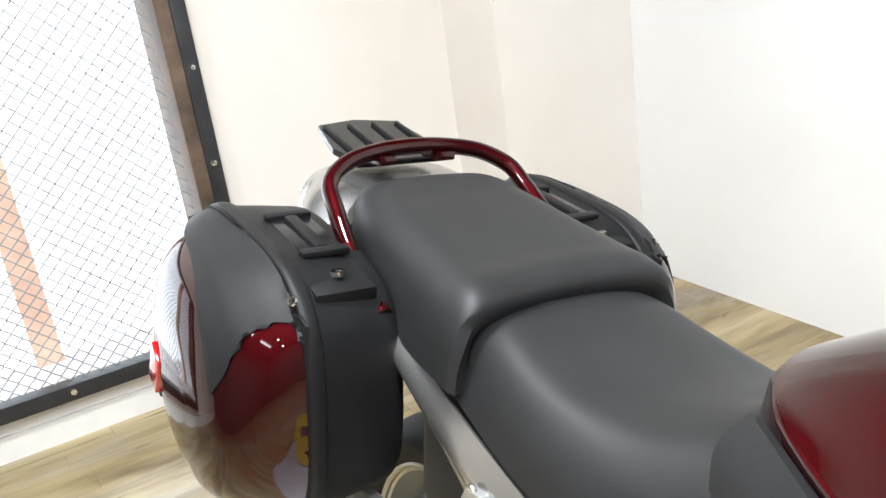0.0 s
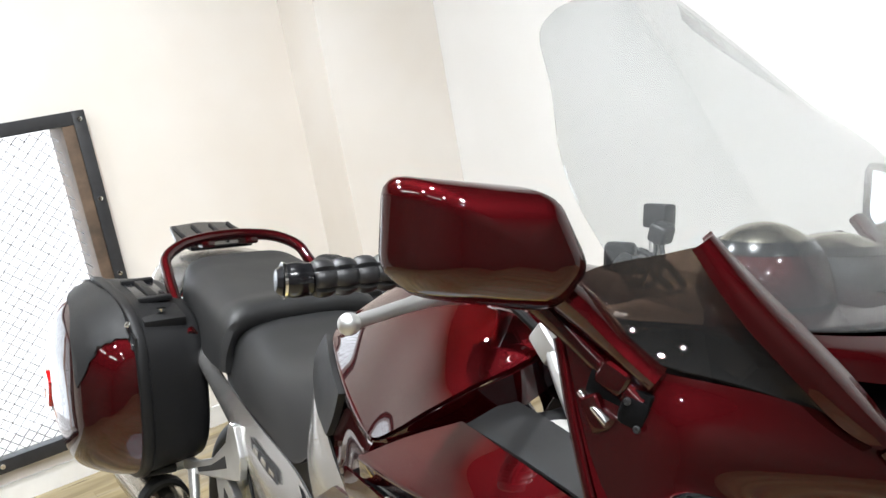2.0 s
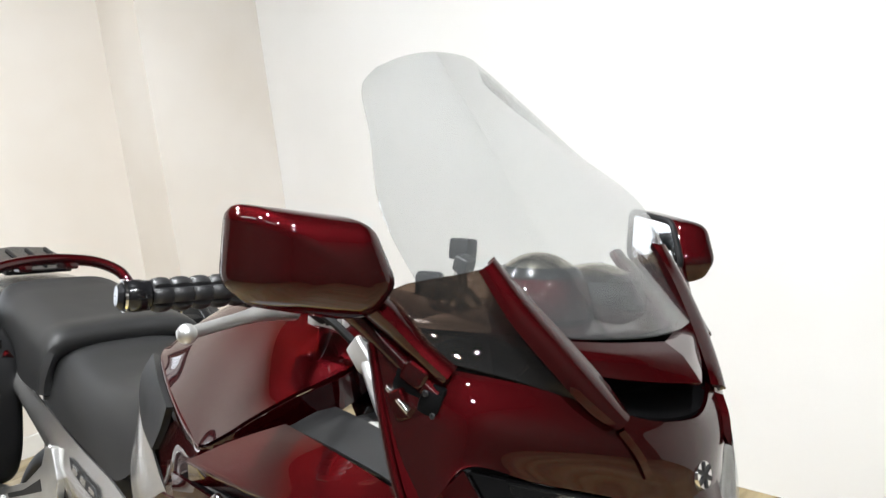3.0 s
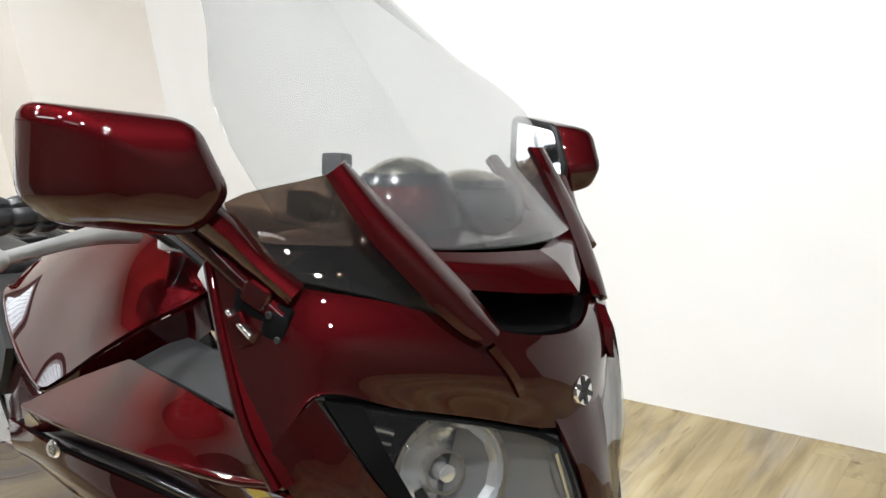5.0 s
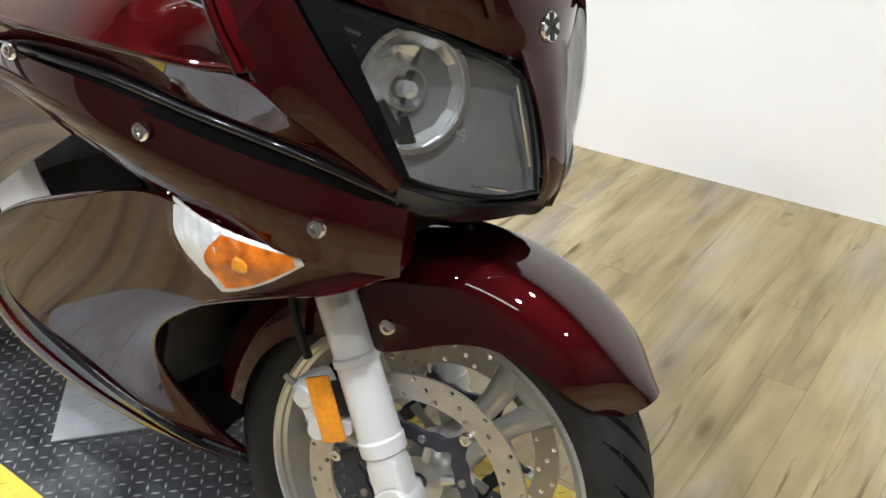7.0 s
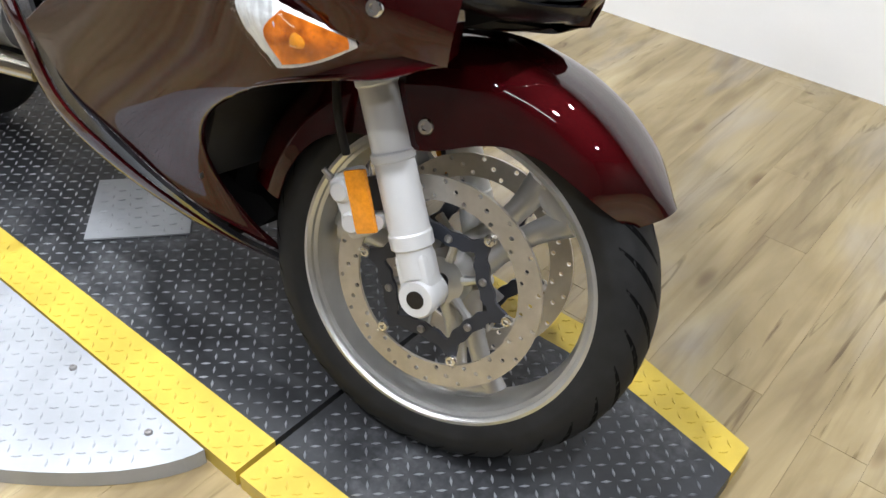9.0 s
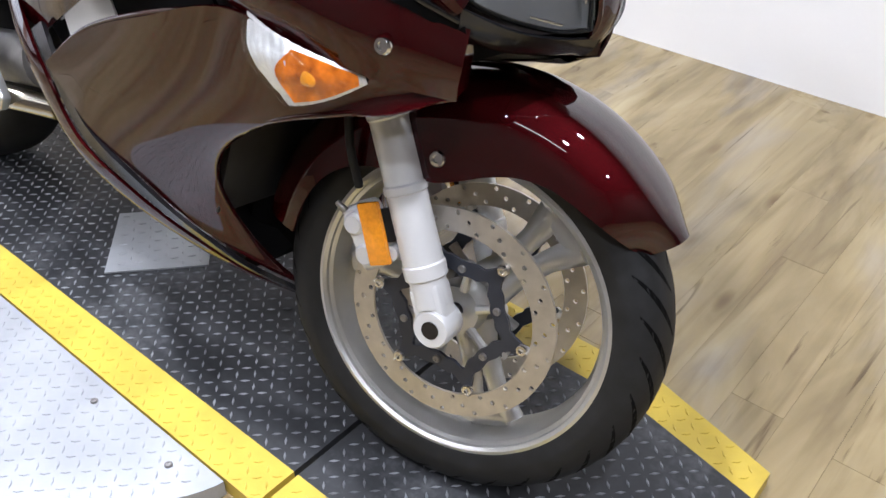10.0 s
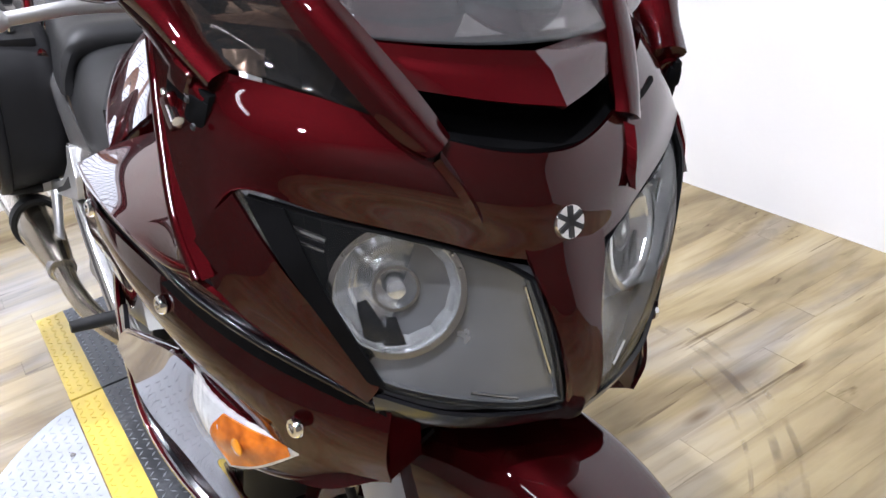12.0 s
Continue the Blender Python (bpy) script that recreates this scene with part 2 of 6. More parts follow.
# ---- mesh builders ----
def finish(name, verts, faces, mat, parent=None, label="", smooth=True, m=None, weld=False):
    me = bpy.data.meshes.new(name)
    me.from_pydata([tuple(map(float, v)) for v in verts], [], faces)
    bm = bmesh.new()
    bm.from_mesh(me)
    if weld:
        bmesh.ops.remove_doubles(bm, verts=bm.verts, dist=1e-5)
    bmesh.ops.recalc_face_normals(bm, faces=bm.faces)
    bm.to_mesh(me)
    bm.free()
    me.materials.append(M[mat])
    if smooth:
        me.polygons.foreach_set("use_smooth", [True] * len(me.polygons))
        me.set_sharp_from_angle(angle=radians(38))
    ob = new(name, me)
    if parent:
        ob.parent = parent
    if m is not None:
        ob.matrix_basis = m
    return tagged(ob, label)


def spline(pts, n):
    """n points along a smooth curve through pts."""
    p = np.array(pts, float)
    if len(p) == 2:
        return p[0] + np.linspace(0, 1, n)[:, None] * (p[1] - p[0])
    s = np.r_[0, np.cumsum(np.linalg.norm(np.diff(p, axis=0), axis=1) ** 0.7 + 1e-9)]
    tan = np.gradient(p, s, axis=0)
    q = np.linspace(0, s[-1], n)
    k = np.clip(np.searchsorted(s, q, side="right") - 1, 0, len(s) - 2)
    h = (s[k + 1] - s[k])[:, None]
    u = ((q - s[k])[:, None]) / h
    a, b_, c, d = p[k], tan[k] * h, p[k + 1], tan[k + 1] * h
    return (2 * u**3 - 3 * u**2 + 1) * a + (u**3 - 2 * u**2 + u) * b_ + (-2 * u**3 + 3 * u**2) * c + (u**3 - u**2) * d


def grid_of(rows, nu, nv):
    """A smooth surface through rows of control points: array nv x nu x 3."""
    across = np.array([spline(r, nu) for r in rows])
    return np.stack([spline(across[:, j], nv) for j in range(nu)], 1)


def normals_of(g):
    du, dv = np.gradient(g, axis=1), np.gradient(g, axis=0)
    n = np.cross(du, dv)
    return n / np.maximum(np.linalg.norm(n, axis=-1, keepdims=True), 1e-9)


def shell(g, thick, edge=0.0):
    """A plate of that thickness on a grid, closed round its rim."""
    nv, nu, _ = g.shape
    n = normals_of(g)
    top = g.copy()
    bot = g - n * thick
    v = np.concatenate([top.reshape(-1, 3), bot.reshape(-1, 3)])
    o, f = nv * nu, []
    for i in range(nv - 1):
        for j in range(nu - 1):
            a, b, c, d = i * nu + j, i * nu + j + 1, (i + 1) * nu + j + 1, (i + 1) * nu + j
            f += [(a, b, c, d), (a + o, d + o, c + o, b + o)]
    rim = [j for j in range(nu)] + [i * nu + nu - 1 for i in range(1, nv)] + [(nv - 1) * nu + j for j in range(nu - 2, -1, -1)] + [i * nu for i in range(nv - 2, 0, -1)]
    f += [(rim[k], rim[(k + 1) % len(rim)], rim[(k + 1) % len(rim)] + o, rim[k] + o) for k in range(len(rim))]
    return v, f


FLIP = np.array([1, -1, 1])


def across(v):
    """The mirror image of right-side places; below the badge the middle of the nose drifts a little to the left."""
    w = np.array(v, float) * FLIP
    low_nose = np.clip((w[..., 0] + 0.25) / 0.15, 0, 1) * np.clip((0.95 - w[..., 2]) / 0.2, 0, 1)
    w[..., 1] = w[..., 1] * (1 - 0.20 * low_nose) + 2 * drift(w[..., 0], w[..., 2])
    return w


def drift(x, z):
    return np.clip((x + 0.25) / 0.1, 0, 1) * np.where(z > 0.66, np.where(z < 0.95, 0.09, 0.20) * np.clip(0.95 - z, -0.25, 0.2), 0.0)


def whole_row(half):
    """A row given from the middle outward to the right, made whole across the bike."""
    h = [np.array(p, float) for p in half]
    return [p * FLIP for p in h[:0:-1]] + h


def panel(name, rows, mat, parent, label="", nu=20, nv=14, thick=0.005, both=True, m=None, relax=5):
    """A curved panel on the right side, and its mirror image on the left."""
    g = relaxed(grid_of(rows, nu, nv), relax)
    v, f = shell(g, thick)
    ob = finish(name, v, f, mat, parent, label, m=m)
    if both:
        finish(name, across(v), [q[::-1] for q in f], mat, parent, label, m=m)
    return ob


def relaxed(g, times):
    """The same sheet with its inside evened out; the rim stays."""
    for _ in range(times):
        q = g.copy()
        q[1:-1, 1:-1] = (g[:-2, 1:-1] + g[2:, 1:-1] + g[1:-1, :-2] + g[1:-1, 2:]) / 4
        g = q
    return g


def evened(g, times):
    """The same sheet with its lumps taken out and its volume kept; the rim stays."""
    for k in range(times):
        for step in (0.5, -0.52):
            q = g.copy()
            q[1:-1, 1:-1] += step * ((g[:-2, 1:-1] + g[2:, 1:-1] + g[1:-1, :-2] + g[1:-1, 2:]) / 4 - g[1:-1, 1:-1])
            g = q
    return g


def bridged(name, rows, mat, parent, label="", nu=41, nv=20, thick=0.005, relax=5):
    """One sheet over the middle of the bike, from rows given from the right edge to the middle."""
    whole = []
    for row in rows:
        p = np.array(row, float)
        whole.append(np.concatenate([p, across(p)[-2::-1]]))
    v, f = shell(relaxed(grid_of(whole, nu, nv), relax), thick)
    return finish(name, v, f, mat, parent, label)


def middle(name, halves, mat, parent, label="", nu=33, nv=24, thick=0.006, m=None, relax=4, even=0):
    g = evened(relaxed(grid_of([whole_row(h) for h in halves], nu, nv), relax), even)
    v, f = shell(g, thick)
    return finish(name, v, f, mat, parent, label, m=m)


def tube(name, pts, radius, mat, parent=None, label="", n=48, seg=14, m=None, flat=1.0, closed=False, straight=False):
    """A round bar along a curve; radius: a number, or values spread along it."""
    c = np.array(pts, float) if straight else spline(pts, n)
    n = len(c)
    rad = np.interp(np.linspace(0, 1, n), np.linspace(0, 1, len(radius)), radius) if np.ndim(radius) else np.full(n, radius)
    t = np.gradient(c, axis=0)
    t /= np.maximum(np.linalg.norm(t, axis=1, keepdims=True), 1e-9)
    up = np.array([0, 0, 1.0]) if abs(t[0][2]) < 0.9 else np.array([1.0, 0, 0])
    verts, faces = [], []
    for i in range(n):
        s = np.cross(t[i], up)
        s /= np.linalg.norm(s)
        up = np.cross(s, t[i])
        for k in range(seg):
            a = 2 * math.pi * k / seg
            verts.append(c[i] + rad[i] * (math.cos(a) * s + flat * math.sin(a) * up))
    for i in range(n - 1):
        for k in range(seg):
            faces.append((i * seg + k, i * seg + (k + 1) % seg, (i + 1) * seg + (k + 1) % seg, (i + 1) * seg + k))
    faces += [tuple(range(seg))[::-1], tuple((n - 1) * seg + k for k in range(seg))]
    return finish(name, verts, faces, mat, parent, label, m=m)


def lathe(name, profile, mat, parent=None, label="", seg=96, m=None, closed=True):
    """A ring or disc turned round the y axis from (radius, y) points."""
    p, k, verts, faces = profile, len(profile), [], []
    for i in range(seg):
        a = 2 * math.pi * i / seg
        verts += [(r * math.cos(a), y, r * math.sin(a)) for r, y in p]
    for i in range(seg):
        j = (i + 1) % seg
        for q in range(k if closed else k - 1):
            w = (q + 1) % k
            faces.append((i * k + q, i * k + w, j * k + w, j * k + q))
    return finish(name, verts, faces, mat, parent, label, m=m)


def block(name, size, mat, parent=None, label="", m=None, bevel=0.004, taper=1.0, seg=2):
    """A box with rounded edges about its own middle; taper narrows its top."""
    bm = bmesh.new()
    bmesh.ops.create_cube(bm, size=1.0)
    for v in bm.verts:
        k = taper if v.co.z > 0 else 1.0
        v.co = Vector((v.co.x * size[0] * k, v.co.y * size[1] * k, v.co.z * size[2]))
    if bevel:
        bmesh.ops.bevel(bm, geom=bm.edges[:] + bm.verts[:], offset=bevel, segments=seg, profile=0.6, affect="EDGES")
    me = bpy.data.meshes.new(name)
    bm.to_mesh(me)
    bm.free()
    me.materials.append(M[mat])
    if bevel:
        me.polygons.foreach_set("use_smooth", [True] * len(me.polygons))
        me.set_sharp_from_angle(angle=radians(30))
    ob = new(name, me)
    if parent:
        ob.parent = parent
    if m is not None:
        ob.matrix_basis = m
    return tagged(ob, label)


def prism(name, outline, depth, mat, parent=None, label="", m=None, bevel=0.0):
    """A flat plate cut to an outline in its xy plane, depth thick upward."""
    bm = bmesh.new()
    vs = [bm.verts.new((x, y, 0)) for x, y in outline]
    f = bm.faces.new(vs)
    r = bmesh.ops.extrude_face_region(bm, geom=[f])
    bmesh.ops.translate(bm, vec=(0, 0, depth), verts=[g for g in r["geom"] if isinstance(g, bmesh.types.BMVert)])
    bmesh.ops.recalc_face_normals(bm, faces=bm.faces)
    if bevel:
        bmesh.ops.bevel(bm, geom=bm.edges[:], offset=bevel, segments=2, profile=0.6, affect="EDGES")
    me = bpy.data.meshes.new(name)
    bm.to_mesh(me)
    bm.free()
    me.materials.append(M[mat])
    ob = new(name, me)
    if parent:
        ob.parent = parent
    if m is not None:
        ob.matrix_basis = m
    return tagged(ob, label)


def dome(name, c, radii, lo, hi, mat, parent, label=""):
    """A slice of an ellipsoid between two heights given as angles."""
    g = np.array([[(c[0] + radii[0] * math.cos(radians(b)) * math.cos(a), c[1] + radii[1] * math.cos(radians(b)) * math.sin(a), c[2] + radii[2] * math.sin(radians(b))) for a in np.linspace(0, 2 * math.pi, 33)] for b in np.linspace(lo, hi, 10)])
    v, f = shell(g, 0.002)
    return finish(name, v, f, mat, parent, label)


def empty(name, m=None, **tags):
    ob = new(name)
    if m is not None:
        ob.matrix_basis = m
    return tagged(ob, **tags)


def along(a, b):
    """The pose whose z axis runs from a to b, at a."""
    a, b = Vector(a), Vector(b)
    return Matrix.Translation(a) @ (b - a).to_track_quat("Z", "Y").to_matrix().to_4x4()


def screw(parent, at, way, r=0.009, mat="chrome", m=None, name="screw"):
    """A round-headed screw facing that way."""
    prof = [(0, 0), (r, 0), (r, r * 0.35), (r * 0.8, r * 0.6), (r * 0.45, r * 0.62), (r * 0.4, r * 0.35), (0, r * 0.35)]
    verts, faces, k = [], [], len(prof)
    for i in range(14):
        a = 2 * math.pi * i / 14
        verts += [(q * math.cos(a), q * math.sin(a), z) for q, z in prof]
    for i in range(14):
        j = (i + 1) % 14
        faces += [(i * k + q, j * k + q, j * k + q + 1, i * k + q + 1) for q in range(k - 1)]
    pose_m = along(at, Vector(at) + Vector(way))
    return finish(name, verts, faces, mat, parent, m=(m @ pose_m) if m is not None else pose_m)


# ---- the room ----
X0, X1, Y0, Y1, CEIL = -3.37, 3.2, -3.6, 1.80, 3.0
WIN_Y0, WIN_Y1, WIN_Z0, WIN_Z1 = -1.75, 0.12, 0.21, 1.44


def slab(name, lo, hi, mat, kind="structure", label="", parent=None):
    c, s = [(a + b) / 2 for a, b in zip(lo, hi)], [b - a for a, b in zip(lo, hi)]
    ob = block(name, s, mat, parent, label, Matrix.Translation(c), bevel=0)
    return tagged(ob, kind=kind) if kind else ob


def wall_with_window():
    """The end wall, cut through for the window."""
    bm = bmesh.new()
    t = 0.22
    for a0, a1, b0, b1 in ((Y0 - 0.2, WIN_Y0, 0, CEIL), (WIN_Y1, Y1 + 0.2, 0, CEIL), (WIN_Y0, WIN_Y1, 0, WIN_Z0), (WIN_Y0, WIN_Y1, WIN_Z1, CEIL)):
        r = bmesh.ops.create_cube(bm, size=1.0)
        for v in r["verts"]:
            v.co = Vector((X0 - t / 2 + v.co.x * t, (a0 + a1) / 2 + v.co.y * (a1 - a0), (b0 + b1) / 2 + v.co.z * (b1 - b0)))
    bmesh.ops.remove_doubles(bm, verts=bm.verts, dist=1e-5)
    me = bpy.data.meshes.new("wall_west")
    bm.to_mesh(me)
    bm.free()
    # warm cast of the light is part of this wall's colour
    me.materials.append(M["warm_wall"])
    return tagged(new("wall_west", me), "white painted wall with a barred window", kind="structure")


wall_with_window()
slab("wall_north", (X0 - 0.2, Y1, 0), (X1 + 0.2, Y1 + 0.2, CEIL), "wall", label="plain white painted side wall")
# east and south walls are out of view, dark to cut fill
slab("wall_east", (X1, Y0 - 0.2, 0), (X1 + 0.2, Y1, CEIL), "back_wall", label="unseen wall, kept dark to limit bounced light")
slab("wall_south", (X0, Y0 - 0.2, 0), (X1, Y0, CEIL), "back_wall", label="unseen wall, kept dark to limit bounced light")
# the pillar is white too; its warm light is painted in
slab("pillar", (X0 + 0.001, 1.18, 0), (-3.02, Y1 - 0.001, CEIL), "warm_wall", label="boxed-in white corner pillar")
# out of view as well; its dark colour keeps bounce low
slab("ceiling", (X0 - 0.2, Y0 - 0.2, CEIL), (X1 + 0.2, Y1 + 0.2, CEIL + 0.15), "ceiling", label="unseen ceiling, kept dark to limit bounced light")
slab("baseboard", (X0 + 0.001, Y0, 0.0), (X0 + 0.016, 1.178, 0.09), "trim", label="white baseboard under the window")
slab("backdrop", (-8.0, -6.0, -3.0), (-7.9, 5.0, 5.0), "backdrop", label="bright overcast daylight outside")
slab("ground", (-7.9, -6.0, -2.6), (X0 - 0.23, 5.0, -2.45), "plate", label="pale paving outside the window")

floor = slab("floor", (X0 - 0.2, Y0 - 0.2, -0.12), (X1 + 0.2, Y1 + 0.2, -0.006), "groove", label="wood-look plank floor")


def build_window():
    win = tagged(empty("window_1", Matrix.Translation((X0, 0, 0))), "large window behind a black-framed metal grille", "window", kind="structure")
    xf = X0 - win.location.x
    w = 0.055
    for n, lo, hi in (("frame_bar", (0.005, WIN_Y1 + 0.045, WIN_Z0 - w), (0.065, WIN_Y1 + w + 0.04, WIN_Z1 + w)), ("frame_bar", (0.005, WIN_Y0 - w, WIN_Z0 - w), (0.065, WIN_Y0, WIN_Z1 + w)),
                      ("frame_bar", (0.005, WIN_Y0, WIN_Z1), (0.064, WIN_Y1 + 0.045, WIN_Z1 + w)), ("frame_bar", (0.005, WIN_Y0, WIN_Z0 - w), (0.064, WIN_Y1 + 0.045, WIN_Z0))):
        c, s = [(a + b) / 2 for a, b in zip(lo, hi)], [b - a for a, b in zip(lo, hi)]
        block(n, s, "frame", win, m=Matrix.Translation(c), bevel=0.003)
    for lo, hi in (((-0.21, WIN_Y1 - 0.004, WIN_Z0), (0.061, WIN_Y1 + 0.045, WIN_Z1)), ((-0.21, WIN_Y0 - 0.03, WIN_Z0), (0.055, WIN_Y0 + 0.004, WIN_Z1))):
        c, s = [(a + b) / 2 for a, b in zip(lo, hi)], [b - a for a, b in zip(lo, hi)]
        block("wood_lining", s, "wood", win, "rough brown wood lining", m=Matrix.Translation(c), bevel=0.004)
    for y, z in ((0.19, 1.13), (0.19, 0.81), (0.19, 0.45), (0.19, 1.46), (-0.12, 1.462), (-0.6, 1.462), (-0.43, 0.185), (-0.75, 0.185), (-1.1, 0.185), (-0.12, 0.185)):
        screw(win, (0.062, y, z), (1, 0, 0), 0.012)
    block("post", (0.06, 0.09, WIN_Z1 - WIN_Z0 + 0.3), "orange", win, "orange painted steel post", m=Matrix.Translation((-0.20, -0.46, (WIN_Z0 + WIN_Z1) / 2 + 0.1)), bevel=0.004)
    block("post", (0.06, 0.09, WIN_Z1 - WIN_Z0 + 0.3), "orange", win, "orange painted steel post", m=Matrix.Translation((-0.20, -1.36, (WIN_Z0 + WIN_Z1) / 2 + 0.1)), bevel=0.004)
    # expanded metal grille
    verts, faces = [], []
    cw, ch, th, dp, gx = 0.050, 0.024, 0.0027, 0.006, 0.02
    ny, nz = int((WIN_Y1 - WIN_Y0) / cw), int((WIN_Z1 - WIN_Z0) / ch)
    for i in range(ny):
        for j in range(nz):
            y, z = WIN_Y0 + (i + 0.5 * (j % 2)) * cw, WIN_Z0 + j * ch
            if y + cw / 2 > WIN_Y1:
                continue
            for sgn in (-1, 1):
                a, b = (y + sgn * cw / 2, z), (y, z + ch)
                o = len(verts)
                verts += [(gx, a[0], a[1] - th), (gx, a[0], a[1] + th), (gx + dp, b[0], b[1] + th), (gx + dp, b[0], b[1] - th)]
                verts += [(gx - 0.002, a[0], a[1] - th), (gx - 0.002, a[0], a[1] + th), (gx + dp - 0.002, b[0], b[1] + th), (gx + dp - 0.002, b[0], b[1] - th)]
                faces += [(o, o + 1, o + 2, o + 3), (o + 7, o + 6, o + 5, o + 4), (o + 1, o + 5, o + 6, o + 2), (o, o + 3, o + 7, o + 4)]
    tagged(finish("grille", verts, faces, "mesh", win, "expanded metal mesh", smooth=False), kind="stuff")
    return win


build_window()

# ceiling lamps
LAMPS = [(x, y) for x in (-1.7, -0.4, 1.0, 2.2) for y in (-1.5, -0.3) if x < 2 or y < -1]


def build_lamp(x, y):
    lamp = tagged(empty("ceiling_lamp", Matrix.Translation((x, y, CEIL))), "round white ceiling lamp, switched on", "lamp", "ceiling lamps")
    lathe("housing", [(0.02, 0), (0.12, 0), (0.125, -0.05), (0.115, -0.055), (0.105, -0.03), (0.02, -0.03)], "trim", lamp, seg=32, m=pose(0, 0, 0, 90, 0, 0) @ pose(0, 0, 0, 0, 180, 180))
    lathe("diffuser", [(0.0, -0.034), (0.102, -0.034), (0.102, -0.046), (0.0, -0.05)], "lamp", lamp, "glowing white diffuser", seg=32, closed=False, m=pose(0, 0, 0, 90, 0, 0) @ pose(0, 0, 0, 0, 180, 180))
    return lamp


for lx, ly in LAMPS:
    build_lamp(lx, ly)
    disc_lamp("lamp_light", look((lx, ly, CEIL - 0.06), (lx, ly, 0)), 0.11, 26 if ly < -1 else 50)



def build_tube_lamp(x, y, turn):
    """A surface-mounted batten with two bare tubes."""
    lamp = tagged(empty("tube_lamp", pose(x, y, CEIL - 0.004, 0, 0, turn)), "white batten lamp with two lit tubes", "lamp", "tube lamps")
    block("batten", (1.26, 0.14, 0.05), "trim", lamp, m=Matrix.Translation((0, 0, -0.026)), bevel=0.008)
    for dy in (-0.042, 0.042):
        tube("lamp_tube", [(-0.6, dy, -0.075), (0.6, dy, -0.075)], 0.014, "lamp_tube", lamp, "glowing white tube", n=4, seg=12)
        for dx in (-0.61, 0.61):
            block("tube_holder", (0.02, 0.03, 0.05), "trim", lamp, m=Matrix.Translation((dx, dy, -0.072)), bevel=0.004)
    return lamp


for tx, ty in ((0.55, -2.3), (-1.3, -2.3)):
    build_tube_lamp(tx, ty, 0)

def deck_material():
    """Black tread paint, rubbed grey in irregular patches."""
    mat, nt, b = nodes_of("worn_deck_paint")
    nt.nodes.remove(nt.nodes["Principled BSDF"])
    b = nt.nodes.new("ShaderNodeBsdfPrincipled")
    nt.links.new(b.outputs[0], nt.nodes["Material Output"].inputs["Surface"])
    big, fine = noise_node(nt, 3.2, 6, rough=0.62), noise_node(nt, 60, 5)
    mul = nt.nodes.new("ShaderNodeMath")
    mul.operation = "MULTIPLY_ADD"
    mul.inputs[1].default_value = 0.35
    nt.links.new(fine.outputs["Fac"], mul.inputs[0])
    nt.links.new(big.outputs["Fac"], mul.inputs[2])
    rp = ramp_node(nt, mul.outputs[0], [(0.45, (0.016, 0.017, 0.019)), (0.70, (0.034, 0.036, 0.040)), (0.82, (0.085, 0.088, 0.095)), (0.92, (0.15, 0.155, 0.165))])
    nt.links.new(rp.outputs["Color"], b.inputs["Base Color"])
    b.inputs["Roughness"].default_value, b.inputs["Metallic"].default_value = 0.44, 0.15
    bump_node(nt, b, fine.outputs["Fac"], 0.25, 0.001)
    return mat


M["deck"] = deck_material()


# ---- the lift platform ----
DECK = 0.035
lift = tagged(empty("lift_platform", Matrix.Translation((0, 0, 0))), "low black tread-plate platform with yellow painted edges", "platform")
NEAR_IN, NEAR_OUT, FAR_IN, FAR_OUT = -0.213, -0.297, 0.288, 0.372
REAR, FRONT, SEAM_A, SEAM_B = -2.10, 0.442, -0.157, -1.548


def deck_piece(x0, x1, taper=False):
    if taper:
        core = [(x0, NEAR_IN), (0.2, NEAR_IN), (x1, NEAR_IN + 0.055), (x1, FAR_IN - 0.055), (0.2, FAR_IN), (x0, FAR_IN)]
        near = [(x0, NEAR_OUT), (0.2, NEAR_OUT), (x1, NEAR_OUT + 0.07), (x1, NEAR_IN + 0.055), (0.2, NEAR_IN), (x0, NEAR_IN)]
        far = [(x0, FAR_IN), (0.2, FAR_IN), (x1, FAR_IN - 0.055), (x1, FAR_OUT - 0.07), (0.2, FAR_OUT), (x0, FAR_OUT)]
    else:
        core = [(x0, NEAR_IN), (x1, NEAR_IN), (x1, FAR_IN), (x0, FAR_IN)]
        near = [(x0, NEAR_OUT), (x1, NEAR_OUT), (x1, NEAR_IN), (x0, NEAR_IN)]
        far = [(x0, FAR_IN), (x1, FAR_IN), (x1, FAR_OUT), (x0, FAR_OUT)]
    prism("deck_plate", core, DECK, "deck", lift, "black tread plate")
    prism("edge_stripe", near, DECK, "yellow", lift, "yellow painted tread plate")
    prism("edge_stripe", far, DECK, "yellow", lift, "yellow painted tread plate")


gap = 0.005
deck_piece(REAR, SEAM_B - gap)
deck_piece(SEAM_B + gap, SEAM_A - gap)
deck_piece(SEAM_A + gap, FRONT, True)


